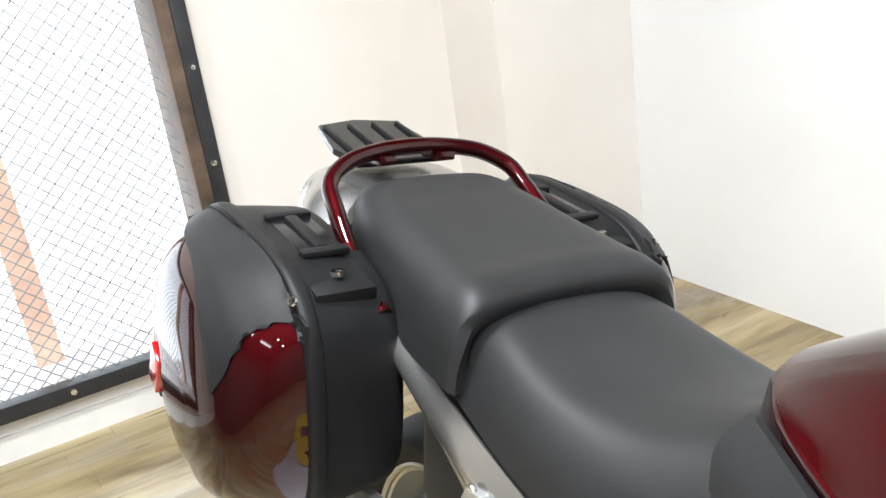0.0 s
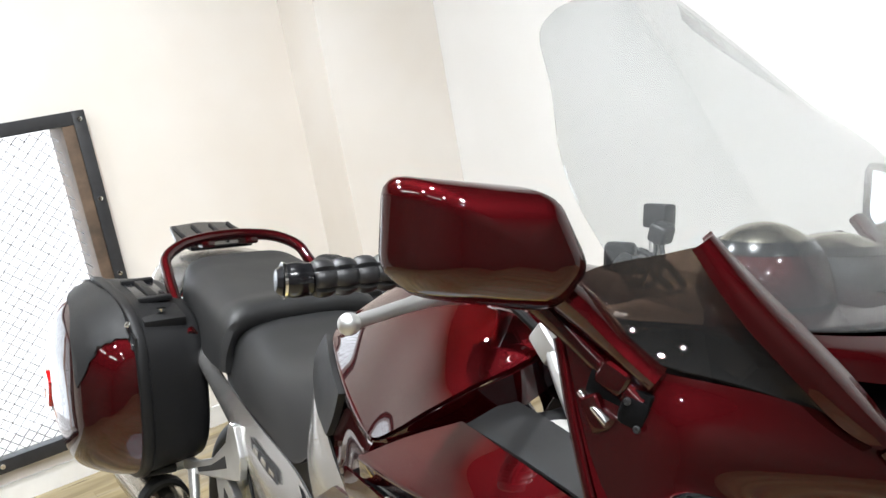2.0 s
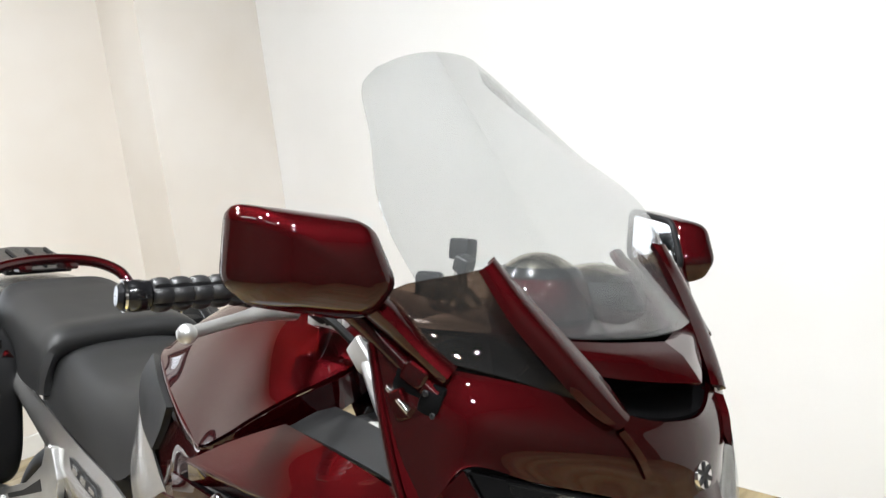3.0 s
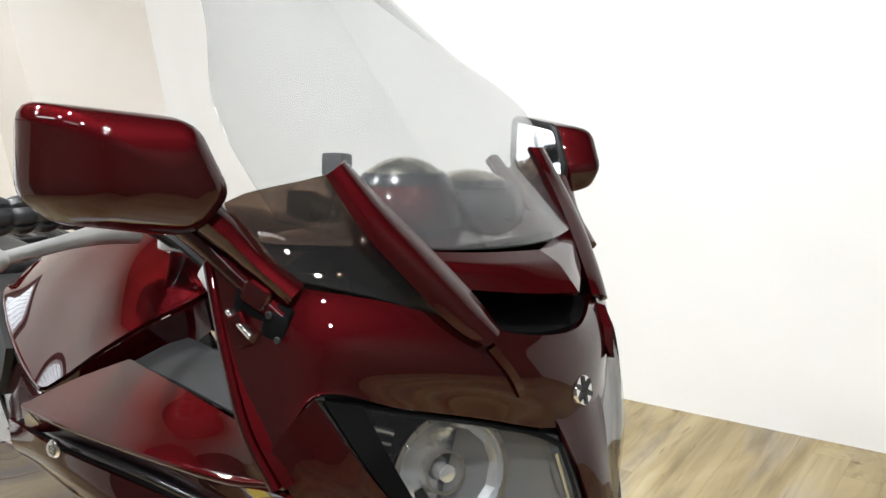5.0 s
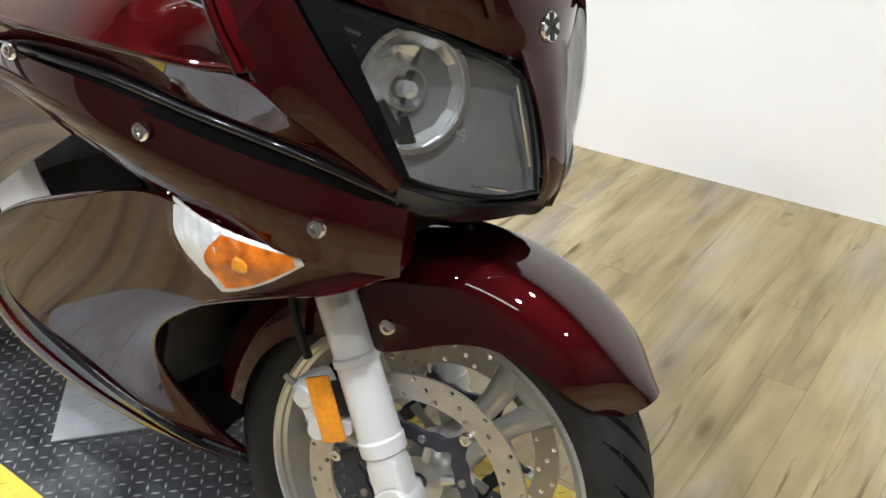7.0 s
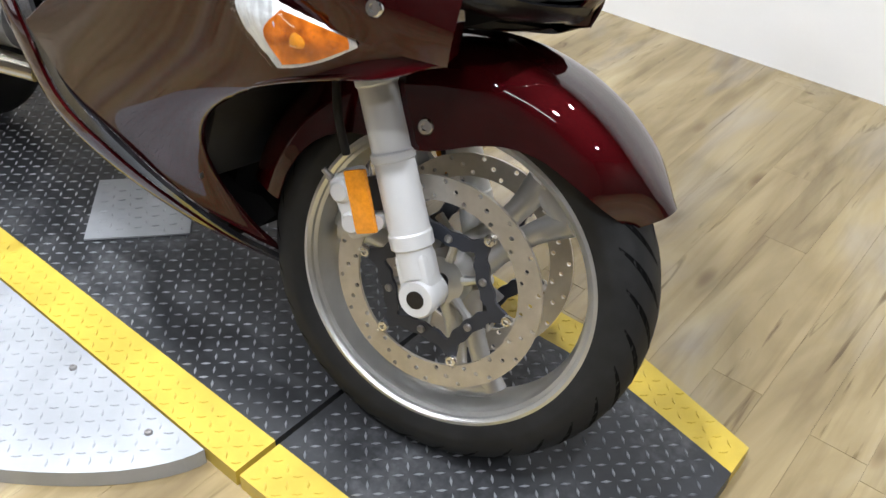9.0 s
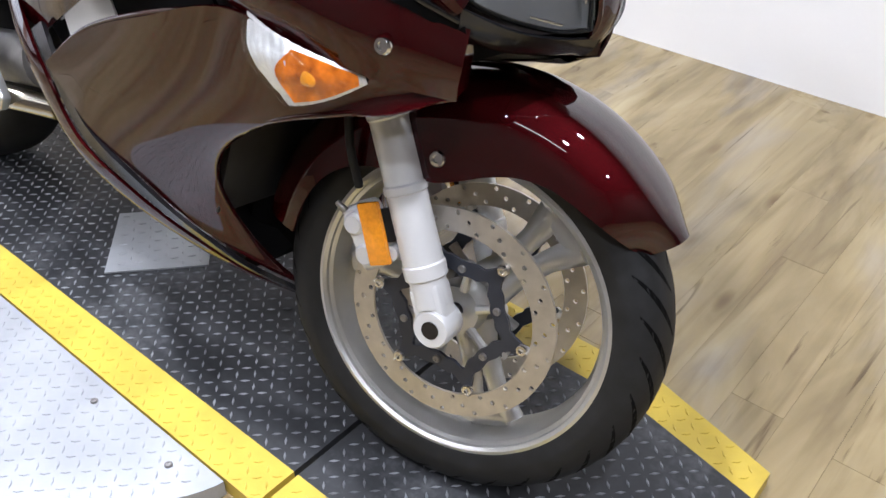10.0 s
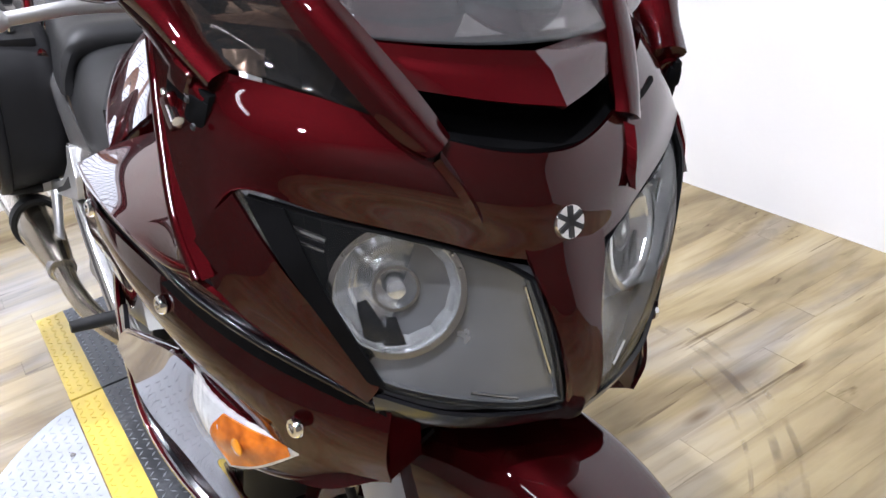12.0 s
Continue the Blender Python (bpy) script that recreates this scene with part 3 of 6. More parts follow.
def lozenges(name, inside, x0, x1, y0, y1, z, mat, parent, pitch=0.0235, size=0.0102):
    """Raised tread bars, turned crosswise by turns, where inside(x, y) holds."""
    verts, faces, hgt = [], [], 0.0022
    nx, ny = int((x1 - x0) / pitch), int((y1 - y0) / pitch)
    for i in range(nx):
        for j in range(ny):
            x, y = x0 + (i + 0.5) * pitch, y0 + (j + 0.5) * pitch
            if not inside(x, y):
                continue
            a = radians(45 if (i + j) % 2 else -45)
            c, s, o = math.cos(a), math.sin(a), len(verts)
            for px, py, pz in ((-1, 0, 0), (0, -0.27, 0), (1, 0, 0), (0, 0.27, 0), (-0.55, 0, 1), (0, -0.12, 1), (0.55, 0, 1), (0, 0.12, 1)):
                px, py = px * size, py * size
                verts.append((x + c * px - s * py, y + s * px + c * py, z - 0.0003 + pz * hgt))
            faces += [(o + k, o + (k + 1) % 4, o + 4 + (k + 1) % 4, o + 4 + k) for k in range(4)] + [(o + 4, o + 5, o + 6, o + 7)]
    ob = finish(name, verts, faces, mat, parent, smooth=False)
    return tagged(ob, kind="stuff")


def edge_taper(x):
    return max(0, (x - 0.2) / (FRONT - 0.2))


def on_seam(x):
    return min(abs(x - SEAM_A), abs(x - SEAM_B)) < 0.016


def in_core(x, y):
    k = 0.055 * edge_taper(x) + 0.01
    return NEAR_IN + k < y < FAR_IN - k and not on_seam(x)


def in_near(x, y):
    k = edge_taper(x)
    return NEAR_OUT + 0.07 * k + 0.008 < y < NEAR_IN + 0.055 * k - 0.008 and not on_seam(x)


def in_far(x, y):
    k = edge_taper(x)
    return FAR_IN - 0.055 * k + 0.008 < y < FAR_OUT - 0.07 * k - 0.008 and not on_seam(x)


lozenges("tread_pattern", in_core, REAR + 0.01, FRONT - 0.01, NEAR_IN, FAR_IN, DECK, "deck_worn", lift)
lozenges("tread_pattern", in_near, REAR + 0.01, FRONT - 0.01, NEAR_OUT, NEAR_IN, DECK, "yellow", lift)
lozenges("tread_pattern", in_far, REAR + 0.01, FRONT - 0.01, FAR_IN - 0.06, FAR_OUT, DECK, "yellow", lift)

# the bright side wing of the platform
wing = tagged(empty("side_wing"), "bright aluminium tread-plate wing beside the platform", "platform")
WX, WY, WA, WB = -0.875, NEAR_OUT - 0.004, 0.64, 0.405


def wing_edge(a):
    c, s = math.cos(a), math.sin(a)
    return WX + WA * math.copysign(abs(c) ** 1.33, c), WY - WB * abs(s) ** 1.33


prism("wing_plate", [wing_edge(math.pi * k / 40) for k in range(41)], DECK - 0.001, "plate", wing)


def in_wing(x, y):
    u, v = abs(x - WX) / (WA - 0.02), (WY - y) / (WB - 0.02)
    return y < WY - 0.015 and u < 1 and v < 1 and u ** 1.5 + v ** 1.5 < 1


lozenges("tread_pattern", in_wing, WX - WA, WX + WA, WY - WB, WY, DECK - 0.001, "plate", wing)
for sx, sy in ((-0.33, -0.34), (-0.55, -0.34), (-1.3, -0.34)):
    screw(wing, (sx, sy, DECK), (0, 0, 1), 0.007, "cast")
# a loose square of tread plate lying on the deck
foot = tagged(empty("foot_plate", Matrix.Translation((-0.855, -0.123, DECK + 0.0025)) @ pose(0, 0, 0, 0, 0, 8)), "bright square tread plate lying on the platform", "plate")
SQ = [(0.0, 0.0), (0.165, 0.14), (0.02, 0.31), (-0.145, 0.17)]
prism("sheet", SQ, 0.004, "plate", foot)


def in_square(x, y):
    ux, uy = SQ[1][0], SQ[1][1]
    vx, vy = SQ[3][0], SQ[3][1]
    det = ux * vy - uy * vx
    a, b = (x * vy - y * vx) / det, (ux * y - uy * x) / det
    return 0.06 < a < 0.94 and 0.06 < b < 0.94


lozenges("tread_pattern", in_square, -0.16, 0.18, 0, 0.32, 0.004, "plate", foot, 0.026, 0.010)

# ---- the motorcycle ----
LEAN = 9.5
bike = tagged(empty("motorcycle", pose(0, -0.018, DECK, -LEAN, 0, 0)), "dark red sport-touring motorcycle leaning on its side stand on the platform", "motorcycle")
AXLE_X, AXLE_Z, RAKE, STEER = -0.004, 0.307, 25.5, 13.0
WS = 1.035
axis_foot = Vector((AXLE_X + 0.10, 0, 0))
axis_way = Vector((-math.sin(radians(RAKE)), 0, math.cos(radians(RAKE))))
TURNED = Matrix.Translation(axis_foot) @ Matrix.Rotation(radians(STEER), 4, axis_way) @ Matrix.Translation(-axis_foot)


def wheel(name, x, z, m, front=True):
    """A cast three-spoke wheel with tyre; its axle lies along y."""
    w = empty(name, m @ Matrix.Translation((x, 0, z)) @ Matrix.Scale(WS if front else 1.0, 4))
    w.parent = bike
    R, hw = (0.300, 0.061) if front else (0.314, 0.09)
    prof = []
    for k in range(25):
        a = math.pi * (k / 24 - 0.5)
        y = hw * math.sin(a)
        r = R - 0.030 * (1 - math.cos(a)) - 0.022 * (1 - math.cos(a)) ** 2
        prof.append((r, y))
    prof += [(0.226, hw * 0.80), (0.226, -hw * 0.80)]
    lathe("tyre", prof, "rubber", w, "black treaded rubber tyre", seg=128)
    rw = hw * 0.86
    rim = [(0.2315, rw), (0.2315, rw - 0.006), (0.226, rw - 0.009), (0.223, rw - 0.022), (0.218, 0.3 * rw), (0.218, -0.3 * rw), (0.223, -rw + 0.022), (0.226, -rw + 0.009), (0.2315, -rw + 0.006), (0.2315, -rw),
           (0.2265, -rw - 0.001), (0.2215, -rw + 0.003), (0.2205, -rw + 0.008), (0.2150, -rw + 0.011), (0.2135, -rw + 0.026), (0.2085, -0.3 * rw), (0.2085, 0.3 * rw), (0.2135, rw - 0.026), (0.2150, rw - 0.011), (0.2205, rw - 0.008), (0.2215, rw - 0.003), (0.2265, rw + 0.001)]
    lathe("rim", rim, "alloy", w, "silver cast wheel rim", seg=128)
    lathe("hub", [(0.012, -0.05), (0.036, -0.05), (0.042, -0.03), (0.036, 0.0), (0.042, 0.03), (0.036, 0.05), (0.012, 0.05)], "alloy", w, seg=40)
    for k in range(3):
        for side in (-1, 1):
            a = 2 * math.pi * k / 3 + 0.91
            n = Vector((math.cos(a), 0, math.sin(a)))
            t = Vector((-math.sin(a), 0, math.cos(a)))
            pts = [n * 0.03 + t * side * 0.018, n * 0.08 + t * side * 0.016, n * 0.14 + t * side * 0.020, n * 0.196 + t * side * 0.034]
            tube("spoke", [tuple(p) for p in pts], [0.013, 0.0105, 0.0105, 0.014], "alloy", w, n=10, seg=12, flat=1.6)
        webn = Vector((math.cos(a), 0, math.sin(a))) * 0.192
        tube("spoke_web", [tuple(webn - t * 0.03), tuple(webn + t * 0.03)], 0.013, "alloy", w, n=4, seg=10, flat=1.4)
    for k in range(6 if front else 0):
        a = 2 * math.pi * k / 6 + 0.35
        for side in (-1, 1):
            tube("hub_rib", [(r_ * math.cos(a + d_), side * y_, r_ * math.sin(a + d_)) for r_, y_, d_ in ((0.034, 0.046, 0), (0.052, 0.048, 0.03), (0.080, 0.052, 0.06))], [0.008, 0.006, 0.008], "alloy", w, n=6, seg=8)
    # tread grooves: near-black strips laid on the shoulders, groove shade as colour
    if front:
        verts, faces = [], []
        for k in range(30):
            for side in (-1, 1):
                a0 = 2 * math.pi * (k + 0.5 * (side > 0)) / 30
                o, line = len(verts), []
                for q in range(7):
                    u = q / 6
                    ph = radians(4 + 66 * u)
                    a = a0 + 0.36 * u
                    y = hw * math.sin(ph)
                    r = R - 0.030 * (1 - math.cos(ph)) - 0.022 * (1 - math.cos(ph)) ** 2 + 0.0006
                    wd = 0.0078 * math.sin(math.pi * (0.12 + 0.8 * u)) / r
                    for da in (-wd, wd):
                        verts.append((r * math.cos(a + da), side * y, r * math.sin(a + da)))
                faces += [(o + 2 * q, o + 2 * q + 1, o + 2 * q + 3, o + 2 * q + 2) for q in range(6)]
        tagged(finish("tread_groove", verts, faces, "deep_black", w, smooth=False), kind="stuff")
    return w


def brake_disc(w, y, side):
    """A drilled floating disc on a dark carrier, facing out on that side."""
    disc = empty("brake_disc", w.matrix_basis @ Matrix.Translation((0, y, 0)))
    disc.parent = bike
    th, cells = 0.0025, 54
    radii = (0.1255, 0.137, 0.1485, 0.160)
    verts, faces = [], []

    def put(r_, a_):
        verts.extend([(r_ * math.cos(a_), -th, r_ * math.sin(a_)), (r_ * math.cos(a_), th, r_ * math.sin(a_))])
        return len(verts) - 2
    for k in range(cells):
        a0, a1 = 2 * math.pi * k / cells, 2 * math.pi * (k + 1) / cells
        am = (a0 + a1) / 2
        for band in range(3):
            r0, r1 = radii[band], radii[band + 1]
            rm = (r0 + r1) / 2
            rim_ = [put(r_, a_) for r_, a_ in ((r0, a0), (r0, am), (r0, a1), (rm, a1), (r1, a1), (r1, am), (r1, a0), (rm, a0))]
            if k % 3 == band:
                hole = [put(rm + 0.0037 * math.cos(b_), am + 0.0037 * math.sin(b_) / rm) for b_ in (math.pi * (1.25 - 0.25 * q) + math.pi / 2 for q in range(8))]
                near_ = min(range(8), key=lambda q: (verts[hole[q]][0] - verts[rim_[0]][0]) ** 2 + (verts[hole[q]][2] - verts[rim_[0]][2]) ** 2)
                turn_ = 1 if (lambda p, q: (verts[p][0] - verts[rim_[1]][0]) ** 2 + (verts[p][2] - verts[rim_[1]][2]) ** 2 < (verts[q][0] - verts[rim_[1]][0]) ** 2 + (verts[q][2] - verts[rim_[1]][2]) ** 2)(hole[(near_ + 1) % 8], hole[near_ - 1]) else -1
                hole = [hole[(near_ + turn_ * q) % 8] for q in range(8)]
                for q in range(8):
                    w_ = (q + 1) % 8
                    for lift_ in (0, 1):
                        faces.append((rim_[q] + lift_, rim_[w_] + lift_, hole[w_] + lift_, hole[q] + lift_))
                    faces.append((hole[q], hole[w_], hole[w_] + 1, hole[q] + 1))
            else:
                for lift_ in (0, 1):
                    faces.append(tuple(v_ + lift_ for v_ in rim_))
            if band == 0:
                faces += [(rim_[q], rim_[q + 1], rim_[q + 1] + 1, rim_[q] + 1) for q in (0, 1)]
            if band == 2:
                faces += [(rim_[q], rim_[q + 1], rim_[q + 1] + 1, rim_[q] + 1) for q in (4, 5)]
    finish("rotor", verts, faces, "steel", disc, "drilled steel brake rotor", smooth=False, weld=True)
    for k in range(6):
        a = (2 * math.pi * k - 0.4) / 6
        tube("rotor_lug", [(r_ * math.cos(a), 0, r_ * math.sin(a)) for r_ in (0.112, 0.126)], [0.008, 0.011], "steel", disc, n=4, seg=12, flat=0.25)
    # carrier: a ring with six arms
    cv, cf, m_ = [], [], 120
    for k in range(m_):
        a = 2 * math.pi * k / m_
        arm = max(0.0, math.cos(6 * a + 0.4)) ** 4
        dip = max(0.0, -math.cos(6 * a + 0.4)) ** 2
        ro2, ri2 = 0.092 - 0.006 * dip + 0.027 * arm, 0.070 - 0.005 * dip + 0.014 * arm
        for r, yy in ((ro2, -0.002), (ro2, 0.004), (ri2, 0.004), (ri2, -0.002)):
            cv.append((r * math.cos(a), yy * side, r * math.sin(a)))
    for k in range(m_):
        o, p = 4 * k, 4 * ((k + 1) % m_)
        cf += [(o + q, o + (q + 1) % 4, p + (q + 1) % 4, p + q) for q in range(4)]
    finish("carrier_ring", cv, cf, "carrier", disc, "dark blue-black disc carrier")
    for k in range(6):
        a = (2 * math.pi * k - 0.4) / 6
        screw(disc, (0.116 * math.cos(a), 0.004 * side, 0.116 * math.sin(a)), (0, side, 0), 0.009, "chrome", name="rivet")
        screw(disc, (0.076 * math.cos(a + 0.52), 0.004 * side, 0.076 * math.sin(a + 0.52)), (0, side, 0), 0.006, "cast", name="bolt")
    return disc


fw = wheel("front_wheel", AXLE_X, AXLE_Z, TURNED)
brake_disc(fw, -0.066, -1)
brake_disc(fw, 0.066, 1)
rw = wheel("rear_wheel", -1.555, 0.314, Matrix.Identity(4), False)

# front fork
FW = Vector((-math.sin(radians(RAKE)), 0, math.cos(radians(RAKE))))
for side in (-1, 1):
    base = Vector((AXLE_X, side * 0.108, AXLE_Z))
    leg = empty("fork_leg", TURNED)
    leg.parent = bike

    def on_leg(d, off=(0, 0, 0)):
        return tuple(base + FW * d + Vector(off))
    steps = ((0.03, 0.027), (0.070, 0.027), (0.073, 0.0315), (0.092, 0.0320), (0.095, 0.0300), (0.196, 0.0290), (0.198, 0.0315), (0.208, 0.0315), (0.211, 0.0285), (0.300, 0.0280), (0.303, 0.0305), (0.328, 0.0305), (0.332, 0.0265))
    tube("lower_tube", [on_leg(d) for d, _ in steps], [q for _, q in steps], "fork", leg, "silver painted fork slider", seg=28, straight=True).data.set_sharp_from_angle(angle=radians(30))
    tube("upper_tube", [on_leg(d) for d in (0.32, 0.33, 0.36, 0.84)], [0.0265, 0.0265, 0.0235, 0.0235], "fork", leg, "grey fork tube", n=40, seg=24)
    prof = [(0.0105, -0.026), (0.026, -0.026), (0.029, -0.022), (0.029, 0.022), (0.026, 0.026), (0.0105, 0.026)]
    lathe("axle_clamp", prof, "fork", leg, seg=32, m=Matrix.Translation(base))
    lathe("axle", [(0.0, -0.018), (0.0105, -0.018), (0.0105, 0.05), (0.0, 0.05)], "cast", leg, seg=24, closed=False, m=Matrix.Translation(base))
    block("axle_foot", (0.050, 0.044, 0.084), "fork", leg, "squared silver axle foot", m=Matrix.Translation(on_leg(0.024)) @ pose(0, 0, 0, 0, -RAKE, 0), bevel=0.012, seg=4)
    # solid black disc in place of the dark inside of the hole
    lathe("axle_hole", [(0, -0.0272), (0.0135, -0.0272), (0.0135, 0.0272), (0, 0.0272)], "gloss_black", leg, "black disc for the shaded axle hole", seg=24, closed=False, m=Matrix.Translation(base))
    block("caliper_lug", (0.028, 0.022, 0.05), "fork", leg, m=Matrix.Translation(on_leg(0.04, (0, side * -0.012, 0))) @ pose(0, 0, 0, 0, -RAKE, 0), bevel=0.006)
    lathe("clamp_bolt", [(0, -0.012), (0.011, -0.012), (0.012, 0.012), (0, 0.012)], "fork", leg, seg=20, closed=False, m=Matrix.Translation(on_leg(0.095, (-0.045, side * 0.004, 0))))
    block("reflector", (0.010, 0.034, 0.092), "amber", leg, "amber side reflector", m=Matrix.Translation(on_leg(0.126, (-0.054, side * 0.030, 0))) @ pose(0, 0, 0, 0, -RAKE + 2, 0) @ pose(0, 0, 0, 0, 0, 90), bevel=0.004)
    block("reflector_bracket", (0.03, 0.006, 0.05), "dark", leg, m=Matrix.Translation(on_leg(0.140, (-0.034, side * 0.008, 0))) @ pose(0, 0, 0, 0, -RAKE, 0), bevel=0.002)
    cal = empty("brake_caliper", TURNED @ Matrix.Translation(on_leg(0.098, (-0.096, -side * 0.018, 0.0))) @ pose(0, 0, 0, 0, -RAKE - 8, 0))
    cal.parent = bike
    block("caliper_body", (0.046, 0.052, 0.100), "fork", cal, "silver painted caliper body", bevel=0.014, seg=3)
    for dz in (-0.024, 0.024):
        lathe("piston_cover", [(0, -0.032), (0.013, -0.032), (0.017, -0.028), (0.018, 0.0), (0, 0.0)], "fork", cal, seg=24, closed=False, m=Matrix.Translation((-0.004, 0, dz)) @ (pose(0, 0, 0, 0, 0, 180) if side > 0 else Matrix.Identity(4)))
        screw(cal, (0.018, side * 0.027, dz * 1.6), (0, side, 0), 0.006, "cast", name="bolt")
    tube("bleed_nipple", [(-0.012, side * 0.024, 0.046), (-0.016, side * 0.030, 0.062)], [0.006, 0.004], "cast", cal, "small steel bleed nipple", n=4, seg=10)
    tube("caliper_bridge", [(0.012, side * 0.022, -0.040), (0.020, side * 0.029, 0.0), (0.012, side * 0.022, 0.040)], 0.007, "fork", cal, n=12, seg=10)
    tube("brake_hose", [on_leg(0.14, (-0.105, side * -0.01, 0.03)), on_leg(0.24, (-0.075, side * 0.008, 0.0)), on_leg(0.33, (-0.052, side * 0.012, 0)), on_leg(0.5, (-0.05, side * 0.0, 0))], 0.0065, "rubber", cal, "black brake hose", n=24, seg=10, m=cal.matrix_basis.inverted() @ TURNED)

# front mudguard
guard = empty("front_fender", TURNED @ Matrix.Translation((AXLE_X, 0, AXLE_Z)))
guard.parent = bike
rows = []
for k in range(15):
    u = k / 14
    a = radians(36 + u * 135)
    R = 0.347 + 0.008 * math.sin(math.pi * u)
    hw = 0.084 * (1 - 0.62 * max(0, (0.12 - u) / 0.12) ** 2) + 0.012 * math.sin(math.pi * u)
    drop = 0.070 + 0.078 * math.exp(-((u - 0.50) / 0.22) ** 2) - 0.018 * max(0, 1 - u / 0.15)
    c, s = math.cos(a), math.sin(a)
    half = [(0, 0.0), (hw * 0.42, 0.002), (hw * 0.70, 0.008), (hw * 0.84, 0.022), (hw * 0.98, 0.048), (hw * 1.03, drop)]
    rows.append([(c * (R - d), y * -1, s * (R - d)) for y, d in half])
g = grid_of([whole_row(r) for r in rows], 41, 60)
v, f = shell(g, 0.004)
finish("fender_shell", v, f, "red", guard, "glossy dark red fender")
for side in (-1, 1):
    screw(guard, (-0.050, side * 0.099, 0.236), (0, side, 0), 0.0125, "chrome")

# ---- fairing ----
nose = empty("upper_fairing")
nose.parent = bike
# panel beside and above the headlamp, on each side
bridged("nose_panel", [
    [(-0.127, -0.297, 1.104), (-0.053, -0.268, 1.085), (0.010, -0.195, 1.060), (0.055, -0.122, 1.030), (0.082, -0.055, 1.012), (0.088, 0.0, 1.008)],
    [(-0.090, -0.303, 1.010), (-0.030, -0.275, 1.030), (0.030, -0.200, 1.012), (0.072, -0.118, 0.990), (0.092, -0.050, 0.970), (0.097, 0.0, 0.966)],
    [(-0.048, -0.300, 0.930), (-0.020, -0.272, 0.985), (0.022, -0.205, 0.965), (0.062, -0.120, 0.938), (0.085, -0.064, 0.917), (0.0995, 0.0, 0.906)],
], "red", nose, "glossy dark red fairing panel", nu=81, nv=24, relax=14)
# strip between the lamps
bridged("nose_strip", [
    [(0.082, -0.050, 0.940), (0.0935, 0.001, 0.940)], [(0.0985, -0.040, 0.902), (0.1035, 0.003, 0.902)], [(0.110, -0.020, 0.850), (0.115, 0.009, 0.850)], [(0.119, -0.005, 0.765), (0.121, 0.017, 0.762)], [(0.108, -0.002, 0.748), (0.112, 0.018, 0.745)],
], "red", nose, nu=17, nv=20)
# triangle behind the lamp
panel("lamp_cheek", [
    [(-0.052, -0.303, 0.935), (-0.036, -0.292, 0.962), (-0.022, -0.274, 0.984)], [(-0.034, -0.290, 0.888), (-0.014, -0.272, 0.905), (0.004, -0.250, 0.926)], [(0.000, -0.248, 0.842), (0.016, -0.234, 0.852), (0.028, -0.214, 0.862)], [(0.046, -0.186, 0.782), (0.050, -0.181, 0.790), (0.052, -0.176, 0.800)],
], "red", nose, nu=12, nv=24)
# lower rim of the nose
panel("chin", [
    [(0.048, -0.182, 0.790), (0.080, -0.120, 0.765), (0.100, -0.05, 0.752), (0.113, 0.018, 0.747)],
    [(0.040, -0.176, 0.765), (0.070, -0.118, 0.742), (0.090, -0.05, 0.730), (0.103, 0.018, 0.726)],
    [(-0.02, -0.165, 0.755), (0.0, -0.115, 0.735), (0.02, -0.05, 0.725), (0.03, 0.018, 0.722)],
], "gloss_black", nose, "black lower lip", nu=24, nv=10)

